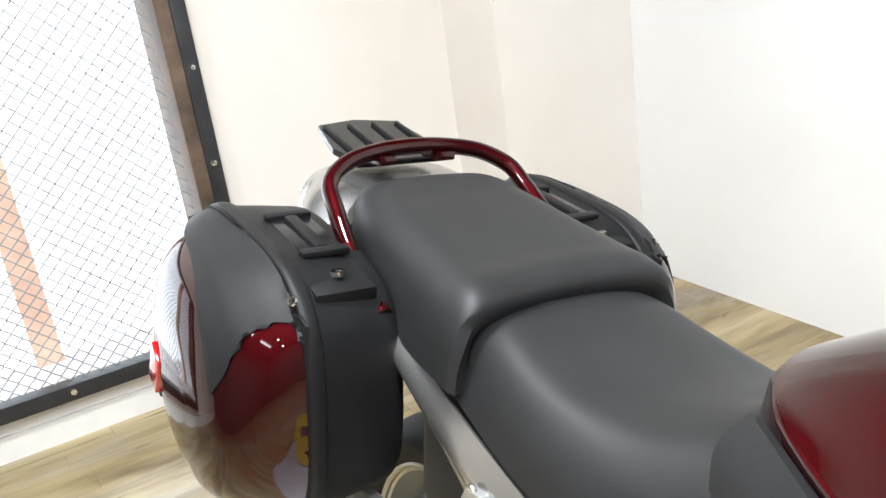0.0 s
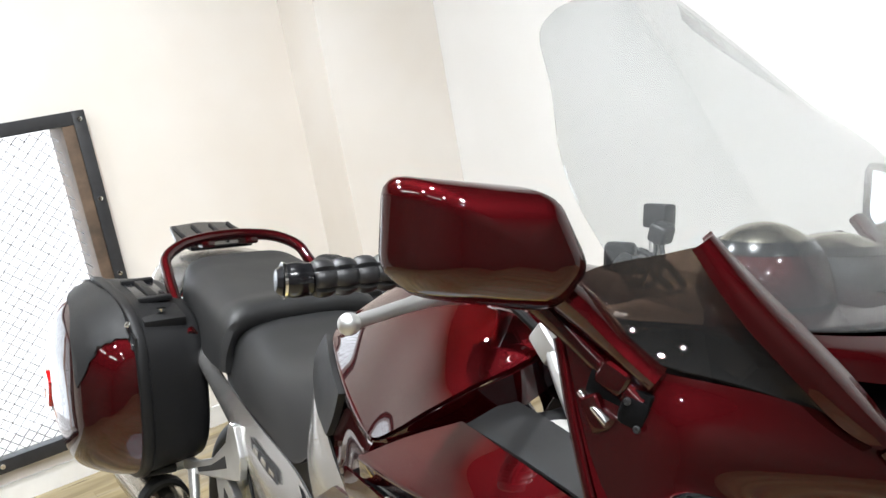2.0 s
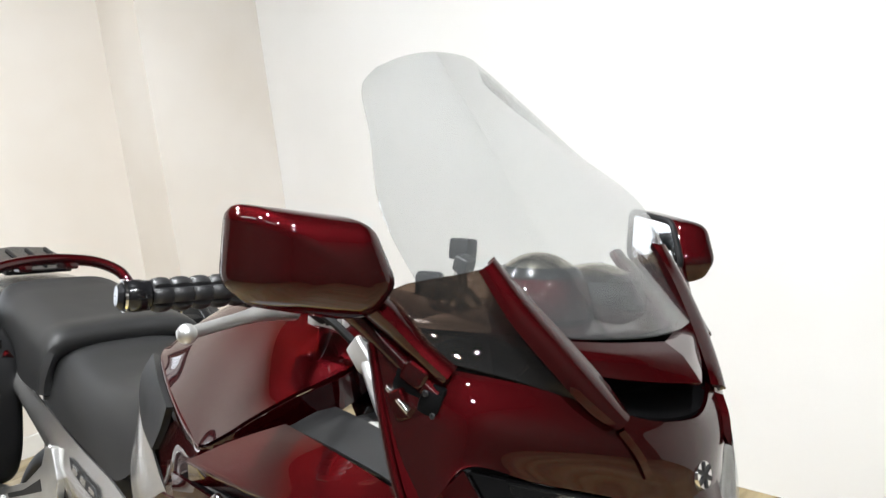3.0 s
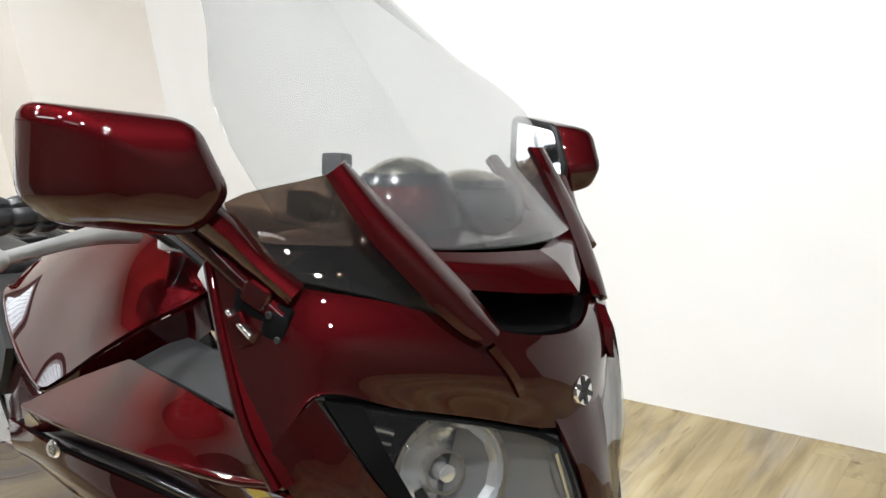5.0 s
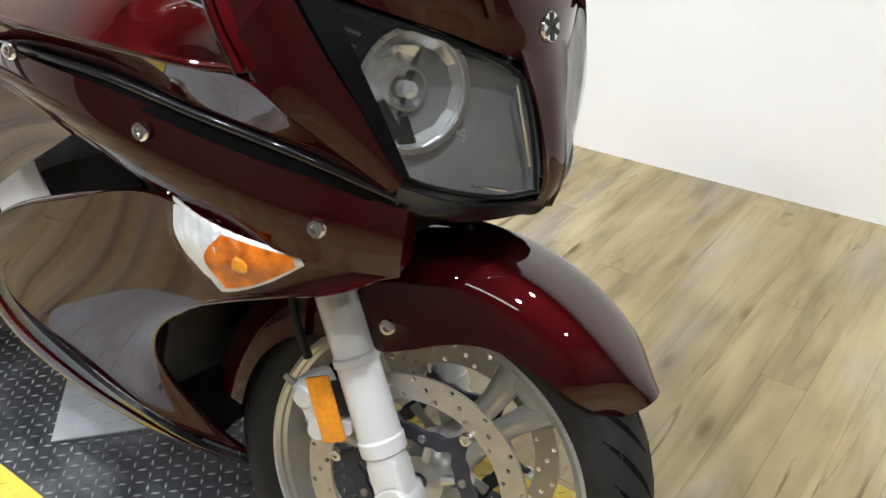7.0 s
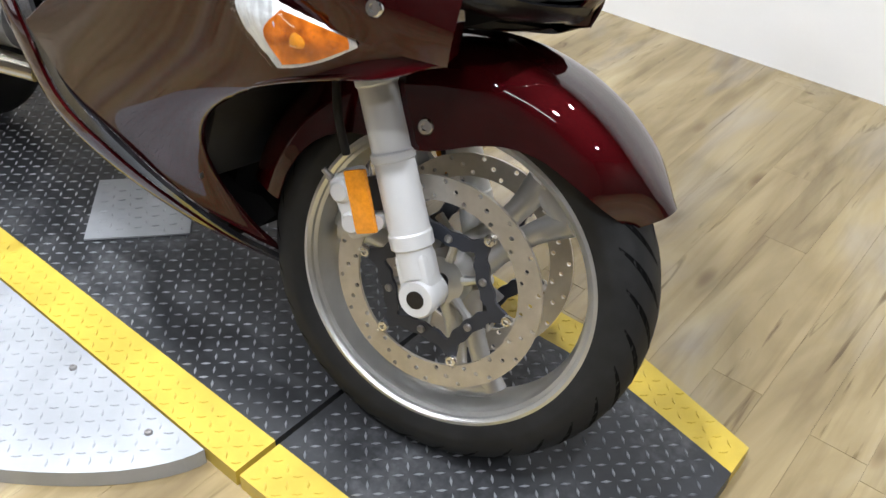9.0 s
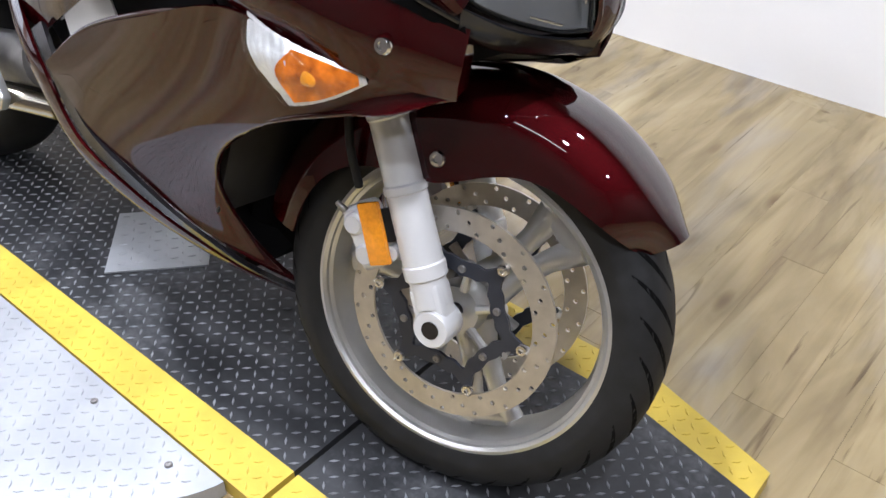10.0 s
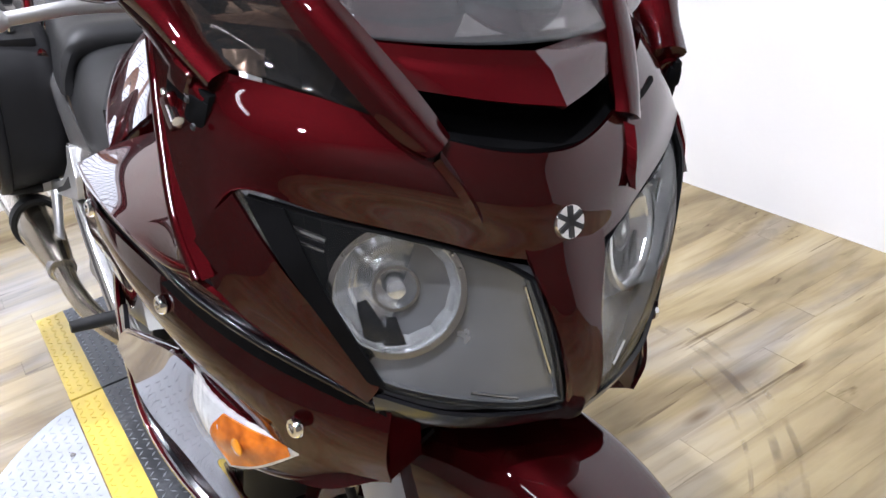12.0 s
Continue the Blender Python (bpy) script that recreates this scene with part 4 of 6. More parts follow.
# headlamps
for side in (-1, 1):
    lampu = empty("headlamp")
    lampu.parent = bike
    turn = (lambda p: np.array(p, float)) if side < 0 else across
    g = turn(grid_of([
        [(-0.018, -0.262, 0.978), (0.025, -0.203, 0.958), (0.066, -0.118, 0.930), (0.090, -0.060, 0.906), (0.100, -0.036, 0.890)],
        [(0.012, -0.242, 0.920), (0.046, -0.195, 0.905), (0.074, -0.120, 0.880), (0.096, -0.058, 0.862), (0.108, -0.024, 0.850)],
        [(0.034, -0.214, 0.862), (0.060, -0.180, 0.850), (0.082, -0.112, 0.825), (0.102, -0.052, 0.806), (0.115, -0.012, 0.795)],
        [(0.050, -0.182, 0.800), (0.064, -0.152, 0.785), (0.086, -0.100, 0.768), (0.104, -0.050, 0.758), (0.117, -0.006, 0.758)],
    ], 26, 20))
    v, f = shell(g, 0.003 * -side)
    finish("lens", v, f, "lens", lampu, "clear headlamp lens")
    # black surround behind the lens, deeper inside
    g2 = g + np.array([-0.085, 0, 0]) - (g - g.mean((0, 1))) * 0.04
    v, f = shell(g2, 0.003 * -side)
    finish("lamp_housing", v, f, "deep_black", lampu)
    edge = np.concatenate([g[0, :], g[1:, -1], g[-1, -2::-1], g[-2:0:-1, 0]])
    ring = np.concatenate([edge, edge[:1]])
    tube("lens_seal", ring + np.array([-0.004, 0, 0]), 0.0032, "deep_black", lampu, "black lens edge", straight=True, seg=8)
    # side wall between lens and housing
    inner = np.concatenate([g2[0, :], g2[1:, -1], g2[-1, -2::-1], g2[-2:0:-1, 0]])
    n = len(edge)
    v = np.concatenate([edge, inner])
    f = [(i, (i + 1) % n, n + (i + 1) % n, n + i) for i in range(n)]
    finish("lamp_wall", v, f, "lamp_grey", lampu)
    gb = turn(grid_of([
        [(-0.020, -0.266, 0.981), (0.010, -0.247, 0.922), (0.032, -0.218, 0.864), (0.048, -0.186, 0.802)],
        [(0.006, -0.240, 0.972), (0.028, -0.225, 0.916), (0.045, -0.202, 0.859), (0.057, -0.173, 0.798)],
    ], 20, 5) + np.array([0.003, -0.002, 0]))
    v, f = shell(gb, 0.004 * -side)
    finish("lamp_border", v, f, "deep_black", lampu, "black lamp border")
    # mirror bowl and lower reflector
    c = turn([0.036, -0.147, 0.879])
    bowl = [(0.060, 0.0)] + [(0.060 * math.cos(radians(t)), 0.032 * math.sin(radians(t))) for t in range(8, 88, 10)] + [(0.010, 0.033), (0.010, 0.037), (0.03, 0.037), (0.063, 0.002)]
    aim = Matrix.Translation(c) @ pose(0, 0, 0, 0, 0, 90 + 24 * side) @ pose(0, 0, 0, -6, 0, 0)
    lathe("reflector_bowl", [(r, y) for r, y in bowl], "bowl", lampu, "bright faceted headlamp bowl", seg=14, m=aim).data.polygons.foreach_set("use_smooth", [False] * (14 * len(bowl)))
    lathe("bulb_shield", [(0, 0.006), (0.009, 0.008), (0.010, 0.03), (0.006, 0.044), (0, 0.044)], "bowl", lampu, "pale bulb shield", seg=20, closed=False, m=aim)
    # black plates that imitate the dark reflection low in the bowl
    for dx, dz, wide, hgt, lean in ((-0.026, -0.030, 0.026, 0.044, 20), (-0.004, -0.042, 0.022, 0.030, 6)):
        block("bulb_fin", (wide, 0.005, hgt), "gloss_black", lampu, "dark reflection in the bowl, built as a black plate", m=aim @ Matrix.Translation((dx * -side, 0.010, dz)) @ pose(0, 0, 0, 0, lean * side, 0), bevel=0.001, taper=0.4)
    lathe("bulb_collar", [(0.020, 0.012), (0.023, 0.012), (0.023, 0.030), (0.020, 0.030)], "chrome", lampu, "bright bulb collar", seg=32, m=aim)
    for q in range(9):
        th_ = radians(20 + 15 * q)
        dome("ring_bead", tuple((aim @ Vector((0.063 * math.cos(th_) * side * -1, -0.004, 0.063 * math.sin(th_))))), (0.0016, 0.0016, 0.0016), -88, 88, "chrome", lampu, "small bright bead on the ring")
    lathe("bowl_ring", [(0.060, -0.003), (0.066, -0.003), (0.066, 0.004), (0.060, 0.004)], "chrome", lampu, "thin bright ring", seg=48, m=aim)
    gl = grid_of([[(0.022, -0.118, 0.922), (0.052, -0.075, 0.908), (0.086, -0.026, 0.897)], [(0.016, -0.140, 0.850), (0.054, -0.085, 0.842), (0.094, -0.012, 0.840)], [(0.022, -0.184, 0.784), (0.066, -0.108, 0.756), (0.104, 0.004, 0.752)]], 16, 12)
    gl = turn(gl)
    # thin bright lines near the lens edges, built as chrome bars
    for p, q, w_ in (((-0.020, -0.248, 0.955), (0.012, -0.206, 0.936), 0.0035), ((-0.014, -0.236, 0.938), (0.008, -0.206, 0.924), 0.002), ((0.096, -0.044, 0.884), (0.108, -0.018, 0.790), 0.0022), ((0.080, -0.092, 0.776), (0.100, -0.050, 0.766), 0.0018), ((-0.006, -0.232, 0.915), (0.004, -0.216, 0.880), 0.0022)):
        tube("inner_trim_strip", turn([p, q]), w_, "chrome", lampu, "narrow bright line inside the lamp", n=4, seg=8)
    v, f = shell(gl, 0.002)
    finish("lower_reflector", v, f, "lamp_grey", lampu, "grey lamp reflector")

# round badge on the nose
badge = lathe("badge", [(0.0, -0.004), (0.020, -0.004), (0.022, 0.0), (0.022, 0.004), (0.0, 0.004)], "chrome", bike, "round silver badge", seg=36, closed=False, m=Matrix.Translation((0.1015, 0, 0.942)) @ pose(0, 0, 0, 0, 0, 90) @ pose(0, 0, 0, -10, 0, 0) @ Matrix.Scale(0.8, 4))
for k in range(3):
    a = math.pi * k / 3
    block("badge_bar", (0.006, 0.003, 0.038), "dark", badge, m=Matrix.Translation((0, -0.0045, 0)) @ pose(0, 0, 0, 0, math.degrees(a), 0), bevel=0)

# beak under the screen and the dark intake below it
def beak_half(side):
    k = np.array([1, -side, 1])
    top = [(0.056, 0.0, 1.093), (0.030, -0.075, 1.098), (-0.010, -0.155, 1.108), (-0.045, -0.205, 1.116)]
    mid = [(0.080, 0.0, 1.080), (0.058, -0.060, 1.084), (0.026, -0.125, 1.092), (-0.010, -0.180, 1.100)]
    low = [(0.104, 0.0, 1.052), (0.080, -0.045, 1.056), (0.052, -0.095, 1.064), (0.014, -0.150, 1.075)]
    g = np.array([[np.array(p) * k + np.array([0, -0.012, 0]) for p in row] for row in (top, mid, low)])
    g = np.array([spline(row, 20) for row in g])
    v, f = shell(np.stack([np.concatenate([spline(g[:2, j], 4), spline(g[1:, j], 4)[1:]]) for j in range(20)], 1), 0.006 * -side)
    return finish("beak", v, f, "red", nose, "glossy dark red beak under the screen")


for sd in (-1, 1):
    beak_half(sd)
# near-black sheet that carries the shade of the slot
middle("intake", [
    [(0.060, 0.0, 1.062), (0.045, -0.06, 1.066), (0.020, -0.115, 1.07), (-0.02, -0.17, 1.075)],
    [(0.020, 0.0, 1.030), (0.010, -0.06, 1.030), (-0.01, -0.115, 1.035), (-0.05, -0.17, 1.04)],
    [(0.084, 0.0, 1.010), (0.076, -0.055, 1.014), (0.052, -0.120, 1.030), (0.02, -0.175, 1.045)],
], "deep_black", nose, "intake slot, its shade put in as near-black", nu=31, nv=14)
# red garnish along each side of the screen
for side in (-1, 1):
    k = np.array([1, -side, 1])
    g = grid_of([
        [(-0.044, -0.214, 1.192), (-0.018, -0.194, 1.156), (0.018, -0.160, 1.104), (0.050, -0.126, 1.050), (0.062, -0.116, 1.026)],
        [(-0.036, -0.222, 1.190), (-0.005, -0.204, 1.142), (0.030, -0.173, 1.090), (0.060, -0.138, 1.039), (0.070, -0.122, 1.022)],
        [(-0.042, -0.228, 1.184), (-0.012, -0.213, 1.132), (0.021, -0.184, 1.080), (0.051, -0.148, 1.032), (0.066, -0.130, 1.016)],
    ], 30, 10)
    g = g if side < 0 else across(g)
    v, f = shell(g, 0.010 * -side)
    finish("screen_garnish", v, f, "red", nose, "red trim strip beside the screen")
    g = grid_of([
        [(0.050, -0.114, 1.020), (0.072, -0.104, 0.985), (0.084, -0.092, 0.955)], [(0.070, -0.128, 1.010), (0.084, -0.112, 0.982), (0.087, -0.096, 0.953)],
    ], 12, 6)
    g = g if side < 0 else across(g)
    v, f = shell(g, 0.008 * -side)
    finish("garnish_tail", v, f, "red", nose)
# smoked side windows between garnish and fairing
panel("side_window", [
    [(-0.042, -0.226, 1.186), (-0.012, -0.205, 1.130), (0.022, -0.178, 1.074), (0.050, -0.146, 1.030)],
    [(-0.135, -0.285, 1.150), (-0.075, -0.262, 1.110), (-0.010, -0.215, 1.072), (0.048, -0.134, 1.033)],
    [(-0.128, -0.293, 1.110), (-0.060, -0.268, 1.090), (0.000, -0.208, 1.066), (0.046, -0.136, 1.030)],
], "smoke", nose, "smoked clear side window", nu=18, nv=8, thick=0.003)

# windscreen
screen = empty("windscreen")
screen.parent = bike
middle("screen_sheet", [
    [(0.046, 0.0, 1.098), (0.028, -0.085, 1.100), (-0.030, -0.185, 1.112), (-0.095, -0.255, 1.140)],
    [(-0.060, 0.0, 1.215), (-0.075, -0.09, 1.216), (-0.115, -0.190, 1.222), (-0.155, -0.270, 1.235)],
    [(-0.190, 0.0, 1.345), (-0.200, -0.08, 1.345), (-0.230, -0.150, 1.342), (-0.262, -0.198, 1.335)],
    [(-0.285, 0.0, 1.433), (-0.292, -0.06, 1.431), (-0.315, -0.110, 1.423), (-0.340, -0.140, 1.410)],
    [(-0.315, 0.0, 1.460), (-0.318, -0.045, 1.457), (-0.330, -0.080, 1.448), (-0.348, -0.110, 1.432)],
], "screen", screen, "tall clear windscreen", nu=41, nv=40, thick=0.004, m=Matrix.Translation((0, 0.008, 0)))

# cockpit behind the screen
dash = empty("instrument_panel")
dash.parent = bike
middle("dash_cover", [
    [(0.03, 0.0, 1.10), (0.01, -0.1, 1.10), (-0.04, -0.18, 1.105), (-0.10, -0.24, 1.11)],
    [(-0.10, 0.0, 1.125), (-0.11, -0.1, 1.12), (-0.13, -0.18, 1.115), (-0.16, -0.25, 1.11)],
    [(-0.20, 0.0, 1.10), (-0.205, -0.1, 1.10), (-0.215, -0.17, 1.095), (-0.22, -0.24, 1.09)],
    [(-0.235, 0.0, 1.06), (-0.235, -0.08, 1.06), (-0.235, -0.15, 1.065), (-0.232, -0.20, 1.07)],
], "red", dash, "dark red inner fairing panel", nu=31, nv=20)
for y, tall, hood in ((-0.070, 1.0, "red"), (0.050, 0.72, "black_plastic")):
    c = (-0.085, y, 1.118)
    dome("gauge_hood", c, (0.070, 0.062, 0.075 * tall), 0, 42, hood, dash, "rounded gauge hood")
    dome("hood_band", c, (0.0715, 0.0635, 0.0765 * tall), 38, 50, "gloss_black", dash, "black band")
    dome("gauge_glass", c, (0.070, 0.062, 0.075 * tall), 48, 89, "pipe", dash, "pale bronze gauge cover")
for y_, x_, len_ in ((0.135, -0.070, 0.125), (0.098, -0.088, 0.080)):
    block("inner_trim", (0.018, 0.026, len_), "red" if y_ > 0.1 else "black_plastic", dash, "dark inner trim", m=Matrix.Translation((x_, y_, 1.135)) @ pose(0, 0, 0, 0, -42, 0), bevel=0.005, taper=0.75)

# mirrors
for side in (-1, 1):
    k = np.array([1, -side, 1])
    mir = empty("mirror", Matrix.Translation((0, 0 if side < 0 else 0.004, 0 if side < 0 else -0.026)))
    skew = 0.50
    swing = pose(-0.142, 0.370, 0.004) @ pose(0, 0, 0, 0, 0, 40) @ Matrix.Diagonal((1, 0.84, 1, 1)) @ pose(0.13, -0.36, 0) if side > 0 else None
    mir.parent = bike
    # outline of the housing seen from ahead, corners slightly rounded
    corner = [(-0.437, 1.254), (-0.328, 1.238), (-0.302, 1.170), (-0.328, 1.135), (-0.420, 1.154), (-0.443, 1.178)]
    ring = []
    for q in range(6):
        p0, p1, p2 = (np.array(corner[(q + d) % 6]) for d in (-1, 0, 1))
        c0, c1 = p1 + (p0 - p1) * min(0.3, 0.014 / np.linalg.norm(p0 - p1)), p1 + (p2 - p1) * min(0.3, 0.014 / np.linalg.norm(p2 - p1))
        ring += [(1 - u) ** 2 * c0 + 2 * u * (1 - u) * p1 + u * u * c1 for u in np.linspace(0, 1, 5)]
    ring += ring[:2] + [ring[0]]
    ring = np.array(ring[:30] + [ring[0]] * 3)
    mid_yz = np.array([-0.360, 1.192])
    secs = []
    for x, sc in ((-0.165, 0.95), (-0.160, 1.0), (-0.143, 0.99), (-0.126, 0.94), (-0.111, 0.84), (-0.102, 0.66), (-0.097, 0.40), (-0.0952, 0.18), (-0.0946, 0.004)):
        secs.append([(x + skew * (y + 0.365), y, z) for y, z in mid_yz + (ring - mid_yz) * sc])
    g = np.array(secs) * k
    v, f = shell(np.array([spline(g[:, j], 24) for j in range(33)]).transpose(1, 0, 2), 0.003)
    finish("housing", np.concatenate([v, [np.array([-0.0945 + skew * 0.005, -0.360, 1.192]) * k]]), f, "red", mir, "glossy dark red mirror housing", m=swing)
    cap = [tuple(p) for p in g[-1][:32]]
    finish("housing_cap", cap + [tuple(np.array([-0.0945 + skew * 0.005, -0.360, 1.192]) * k)], [(i, (i + 1) % 32, 32) for i in range(32)], "red", mir, m=swing)
    gl = [tuple(p) for p in g[0][:32]]
    finish("mirror_glass", gl, [tuple(range(32))], "mirror", mir, "mirror glass", smooth=False, m=swing)
    tube("glass_rim", [tuple(p) for p in g[0][:31]], 0.0055, "black_plastic", mir, "black rim round the mirror glass", straight=True, seg=8, m=swing)
    tube("stalk", [tuple(np.array(p) * k) for p in ((-0.130, -0.315, 1.160), (-0.105, -0.292, 1.130), (-0.075, -0.280, 1.100), (-0.050, -0.265, 1.075))], [0.030, 0.028, 0.020, 0.022], "red", mir, "dark red mirror arm", n=20, seg=12, flat=0.6)
    tube("stalk", [tuple(np.array(p) * k) for p in ((-0.160, -0.310, 1.145), (-0.130, -0.295, 1.115), (-0.085, -0.285, 1.080), (-0.055, -0.275, 1.055))], [0.016, 0.013, 0.012, 0.015], "red", mir, n=20, seg=10)
    block("mount", (0.026, 0.018, 0.028), "deep_black", mir, m=Matrix.Translation(np.array([-0.058, -0.284, 1.05]) * k) @ pose(0, 0, 0, 0, 20, -30 * side), bevel=0.008)
    block("mount_cap", (0.030, 0.022, 0.026), "red", mir, m=Matrix.Translation(np.array([-0.075, -0.288, 1.078]) * k) @ pose(0, 0, 0, 0, 30, -20 * side), bevel=0.007, seg=3)
    block("mount_lug", (0.020, 0.016, 0.034), "red", mir, m=Matrix.Translation(np.array([-0.088, -0.298, 1.045]) * k) @ pose(0, 0, 0, 0, -25, -15 * side), bevel=0.005, seg=3)
    # near-black block added to darken the space behind the arm
    block("mount_recess", (0.060, 0.010, 0.075), "deep_black", mir, "near-black block, shade behind the mirror mount", m=Matrix.Translation(np.array([-0.080, -0.290, 1.040]) * k) @ pose(0, 0, 0, 0, 20, -18 * side), bevel=0.004)
    tube("mount_pin", [tuple(np.array(p) * k) for p in ((-0.105, -0.300, 1.060), (-0.070, -0.302, 1.040))], 0.0055, "chrome", mir, "small bright pin", n=4, seg=10)
    if side > 0:
        continue
    screw(mir, np.array([-0.054, -0.296, 1.062]) * k, np.array([0.2, -1, 0.1]) * k, 0.0034, "dark")
    screw(mir, np.array([-0.044, -0.296, 1.040]) * k, np.array([0.2, -1, 0.1]) * k, 0.0034, "dark")

# side cowls
cowl = empty("side_fairing")
cowl.parent = bike
# upright edge and shoulder panel below the tank
panel("fairing_edge", [
    [(-0.135, -0.297, 1.104), (-0.105, -0.304, 1.02), (-0.075, -0.308, 0.95), (-0.048, -0.306, 0.900)],
    [(-0.127, -0.300, 1.104), (-0.095, -0.309, 1.02), (-0.060, -0.314, 0.95), (-0.030, -0.308, 0.905)],
], "red", cowl, nu=20, nv=5, thick=0.012)
panel("shoulder_panel", [
    [(-0.36, -0.250, 0.955), (-0.25, -0.272, 0.955), (-0.16, -0.287, 0.952), (-0.088, -0.297, 0.948)],
    [(-0.43, -0.290, 0.925), (-0.32, -0.306, 0.928), (-0.18, -0.313, 0.928), (-0.066, -0.309, 0.925)],
    [(-0.482, -0.322, 0.896), (-0.32, -0.3295, 0.899), (-0.18, -0.328, 0.902), (-0.042, -0.303, 0.902)],
], "red", cowl, "glossy dark red side panel", nu=30, nv=16, relax=30)
panel("shoulder_lip", [
    [(-0.482, -0.322, 0.896), (-0.40, -0.328, 0.897), (-0.28, -0.330, 0.900), (-0.18, -0.328, 0.902), (-0.09, -0.318, 0.902), (-0.042, -0.303, 0.900), (-0.012, -0.268, 0.862), (0.046, -0.186, 0.784)],
    [(-0.50, -0.312, 0.868), (-0.43, -0.304, 0.866), (-0.33, -0.301, 0.868), (-0.235, -0.297, 0.868), (-0.135, -0.287, 0.854), (-0.06, -0.260, 0.836), (-0.01, -0.224, 0.814), (0.044, -0.178, 0.778)],
], "red", cowl, "dark red underside of the side panel", nu=40, nv=8, relax=4)
panel("vent_panel", [
    [(-0.375, -0.165, 0.962), (-0.28, -0.20, 0.972), (-0.17, -0.235, 0.976), (-0.09, -0.262, 0.975)],
    [(-0.352, -0.252, 0.953), (-0.25, -0.273, 0.957), (-0.16, -0.288, 0.956), (-0.085, -0.298, 0.952)],
], "grey_plastic", cowl, "dark grey infill panel", nu=16, nv=8)
# rounded beads along the panel edges
for side in (-1, 1):
    def bead(name, pts, rad, n=40):
        p = np.array(pts) if side < 0 else across(pts)
        tube(name, p, rad, "red", cowl, "rounded glossy panel edge", n=n, seg=10)
    bead("edge_bead", [(-0.133, -0.300, 1.104), (-0.102, -0.309, 1.02), (-0.070, -0.314, 0.95), (-0.040, -0.309, 0.902)], 0.006)
    bead("edge_bead", [(-0.484, -0.322, 0.896), (-0.40, -0.328, 0.897), (-0.28, -0.330, 0.900), (-0.18, -0.328, 0.902), (-0.09, -0.318, 0.902), (-0.044, -0.304, 0.905)], 0.005, 60)
    bead("edge_bead", [(-0.664, -0.278, 0.536), (-0.53, -0.288, 0.625), (-0.373, -0.292, 0.688), (-0.24, -0.283, 0.728)], 0.004)
    bead("edge_bead", [(0.040, -0.164, 0.679), (-0.05, -0.221, 0.645), (-0.156, -0.242, 0.605), (-0.250, -0.235, 0.556), (-0.307, -0.226, 0.512), (-0.348, -0.211, 0.457), (-0.348, -0.166, 0.348)], 0.004, 70)
# black shadow gap moulding and the red blade with screws
panel("gap_moulding", [
    [(-0.52, -0.300, 0.872), (-0.43, -0.294, 0.870), (-0.235, -0.287, 0.872), (-0.135, -0.277, 0.858), (-0.05, -0.246, 0.838), (0.046, -0.170, 0.780)],
    [(-0.58, -0.296, 0.840), (-0.40, -0.312, 0.846), (-0.22, -0.298, 0.832), (-0.12, -0.274, 0.814), (-0.03, -0.236, 0.792), (0.046, -0.160, 0.752)],
], "deep_black", cowl, "black moulding", nu=30, nv=5, thick=0.008)
panel("blade_panel", [
    [(-0.56, -0.304, 0.860), (-0.40, -0.320, 0.860), (-0.20, -0.295, 0.840), (-0.04, -0.240, 0.804), (0.050, -0.162, 0.764)],
    [(-0.55, -0.306, 0.826), (-0.36, -0.325, 0.820), (-0.18, -0.303, 0.782), (-0.02, -0.244, 0.740), (0.050, -0.169, 0.712)],
    [(-0.52, -0.290, 0.805), (-0.33, -0.298, 0.780), (-0.16, -0.272, 0.728), (-0.01, -0.215, 0.690), (0.042, -0.160, 0.678)],
], "red", cowl, "glossy dark red blade panel", nu=34, nv=12, relax=14)
panel("blade_return", [
    [(0.048, -0.170, 0.748), (0.046, -0.165, 0.715), (0.042, -0.160, 0.678)],
    [(0.030, -0.120, 0.748), (0.028, -0.118, 0.715), (0.024, -0.115, 0.680)],
], "red", cowl, nu=10, nv=6)
for side in (-1, 1):
    p = [(-0.50, -0.302, 0.862), (-0.40, -0.312, 0.862), (-0.235, -0.302, 0.856), (-0.135, -0.288, 0.842), (-0.05, -0.256, 0.822), (0.046, -0.178, 0.774)]
    tube("gap_bead", p if side < 0 else across(p), 0.0055, "gloss_black", cowl, "glossy black bead", n=50, seg=10)
# lower cowl round the wheel
panel("lower_cowl", [
    [(-0.664, -0.278, 0.535), (-0.53, -0.288, 0.623), (-0.373, -0.292, 0.686), (-0.20, -0.288, 0.738), (-0.09, -0.255, 0.706), (0.040, -0.163, 0.680)],
    [(-0.630, -0.268, 0.495), (-0.50, -0.274, 0.570), (-0.38, -0.276, 0.618), (-0.25, -0.272, 0.645), (-0.12, -0.250, 0.645), (0.000, -0.202, 0.655)],
    [(-0.584, -0.262, 0.455), (-0.48, -0.264, 0.502), (-0.40, -0.260, 0.532), (-0.32, -0.255, 0.550), (-0.24, -0.248, 0.565), (-0.156, -0.240, 0.606)],
    [(-0.482, -0.237, 0.397), (-0.44, -0.240, 0.420), (-0.40, -0.239, 0.440), (-0.37, -0.234, 0.458), (-0.34, -0.228, 0.480), (-0.307, -0.225, 0.514)],
    [(-0.403, -0.202, 0.340), (-0.375, -0.2065, 0.388), (-0.348, -0.210, 0.457)],
    [(-0.315, -0.150, 0.284), (-0.3275, -0.156, 0.309), (-0.347, -0.165, 0.348)],
    [(-0.268, -0.100, 0.247), (-0.2865, -0.1085, 0.261), (-0.310, -0.120, 0.276)],
], "red", cowl, "glossy dark red lower cowl", nu=34, nv=40, relax=60)
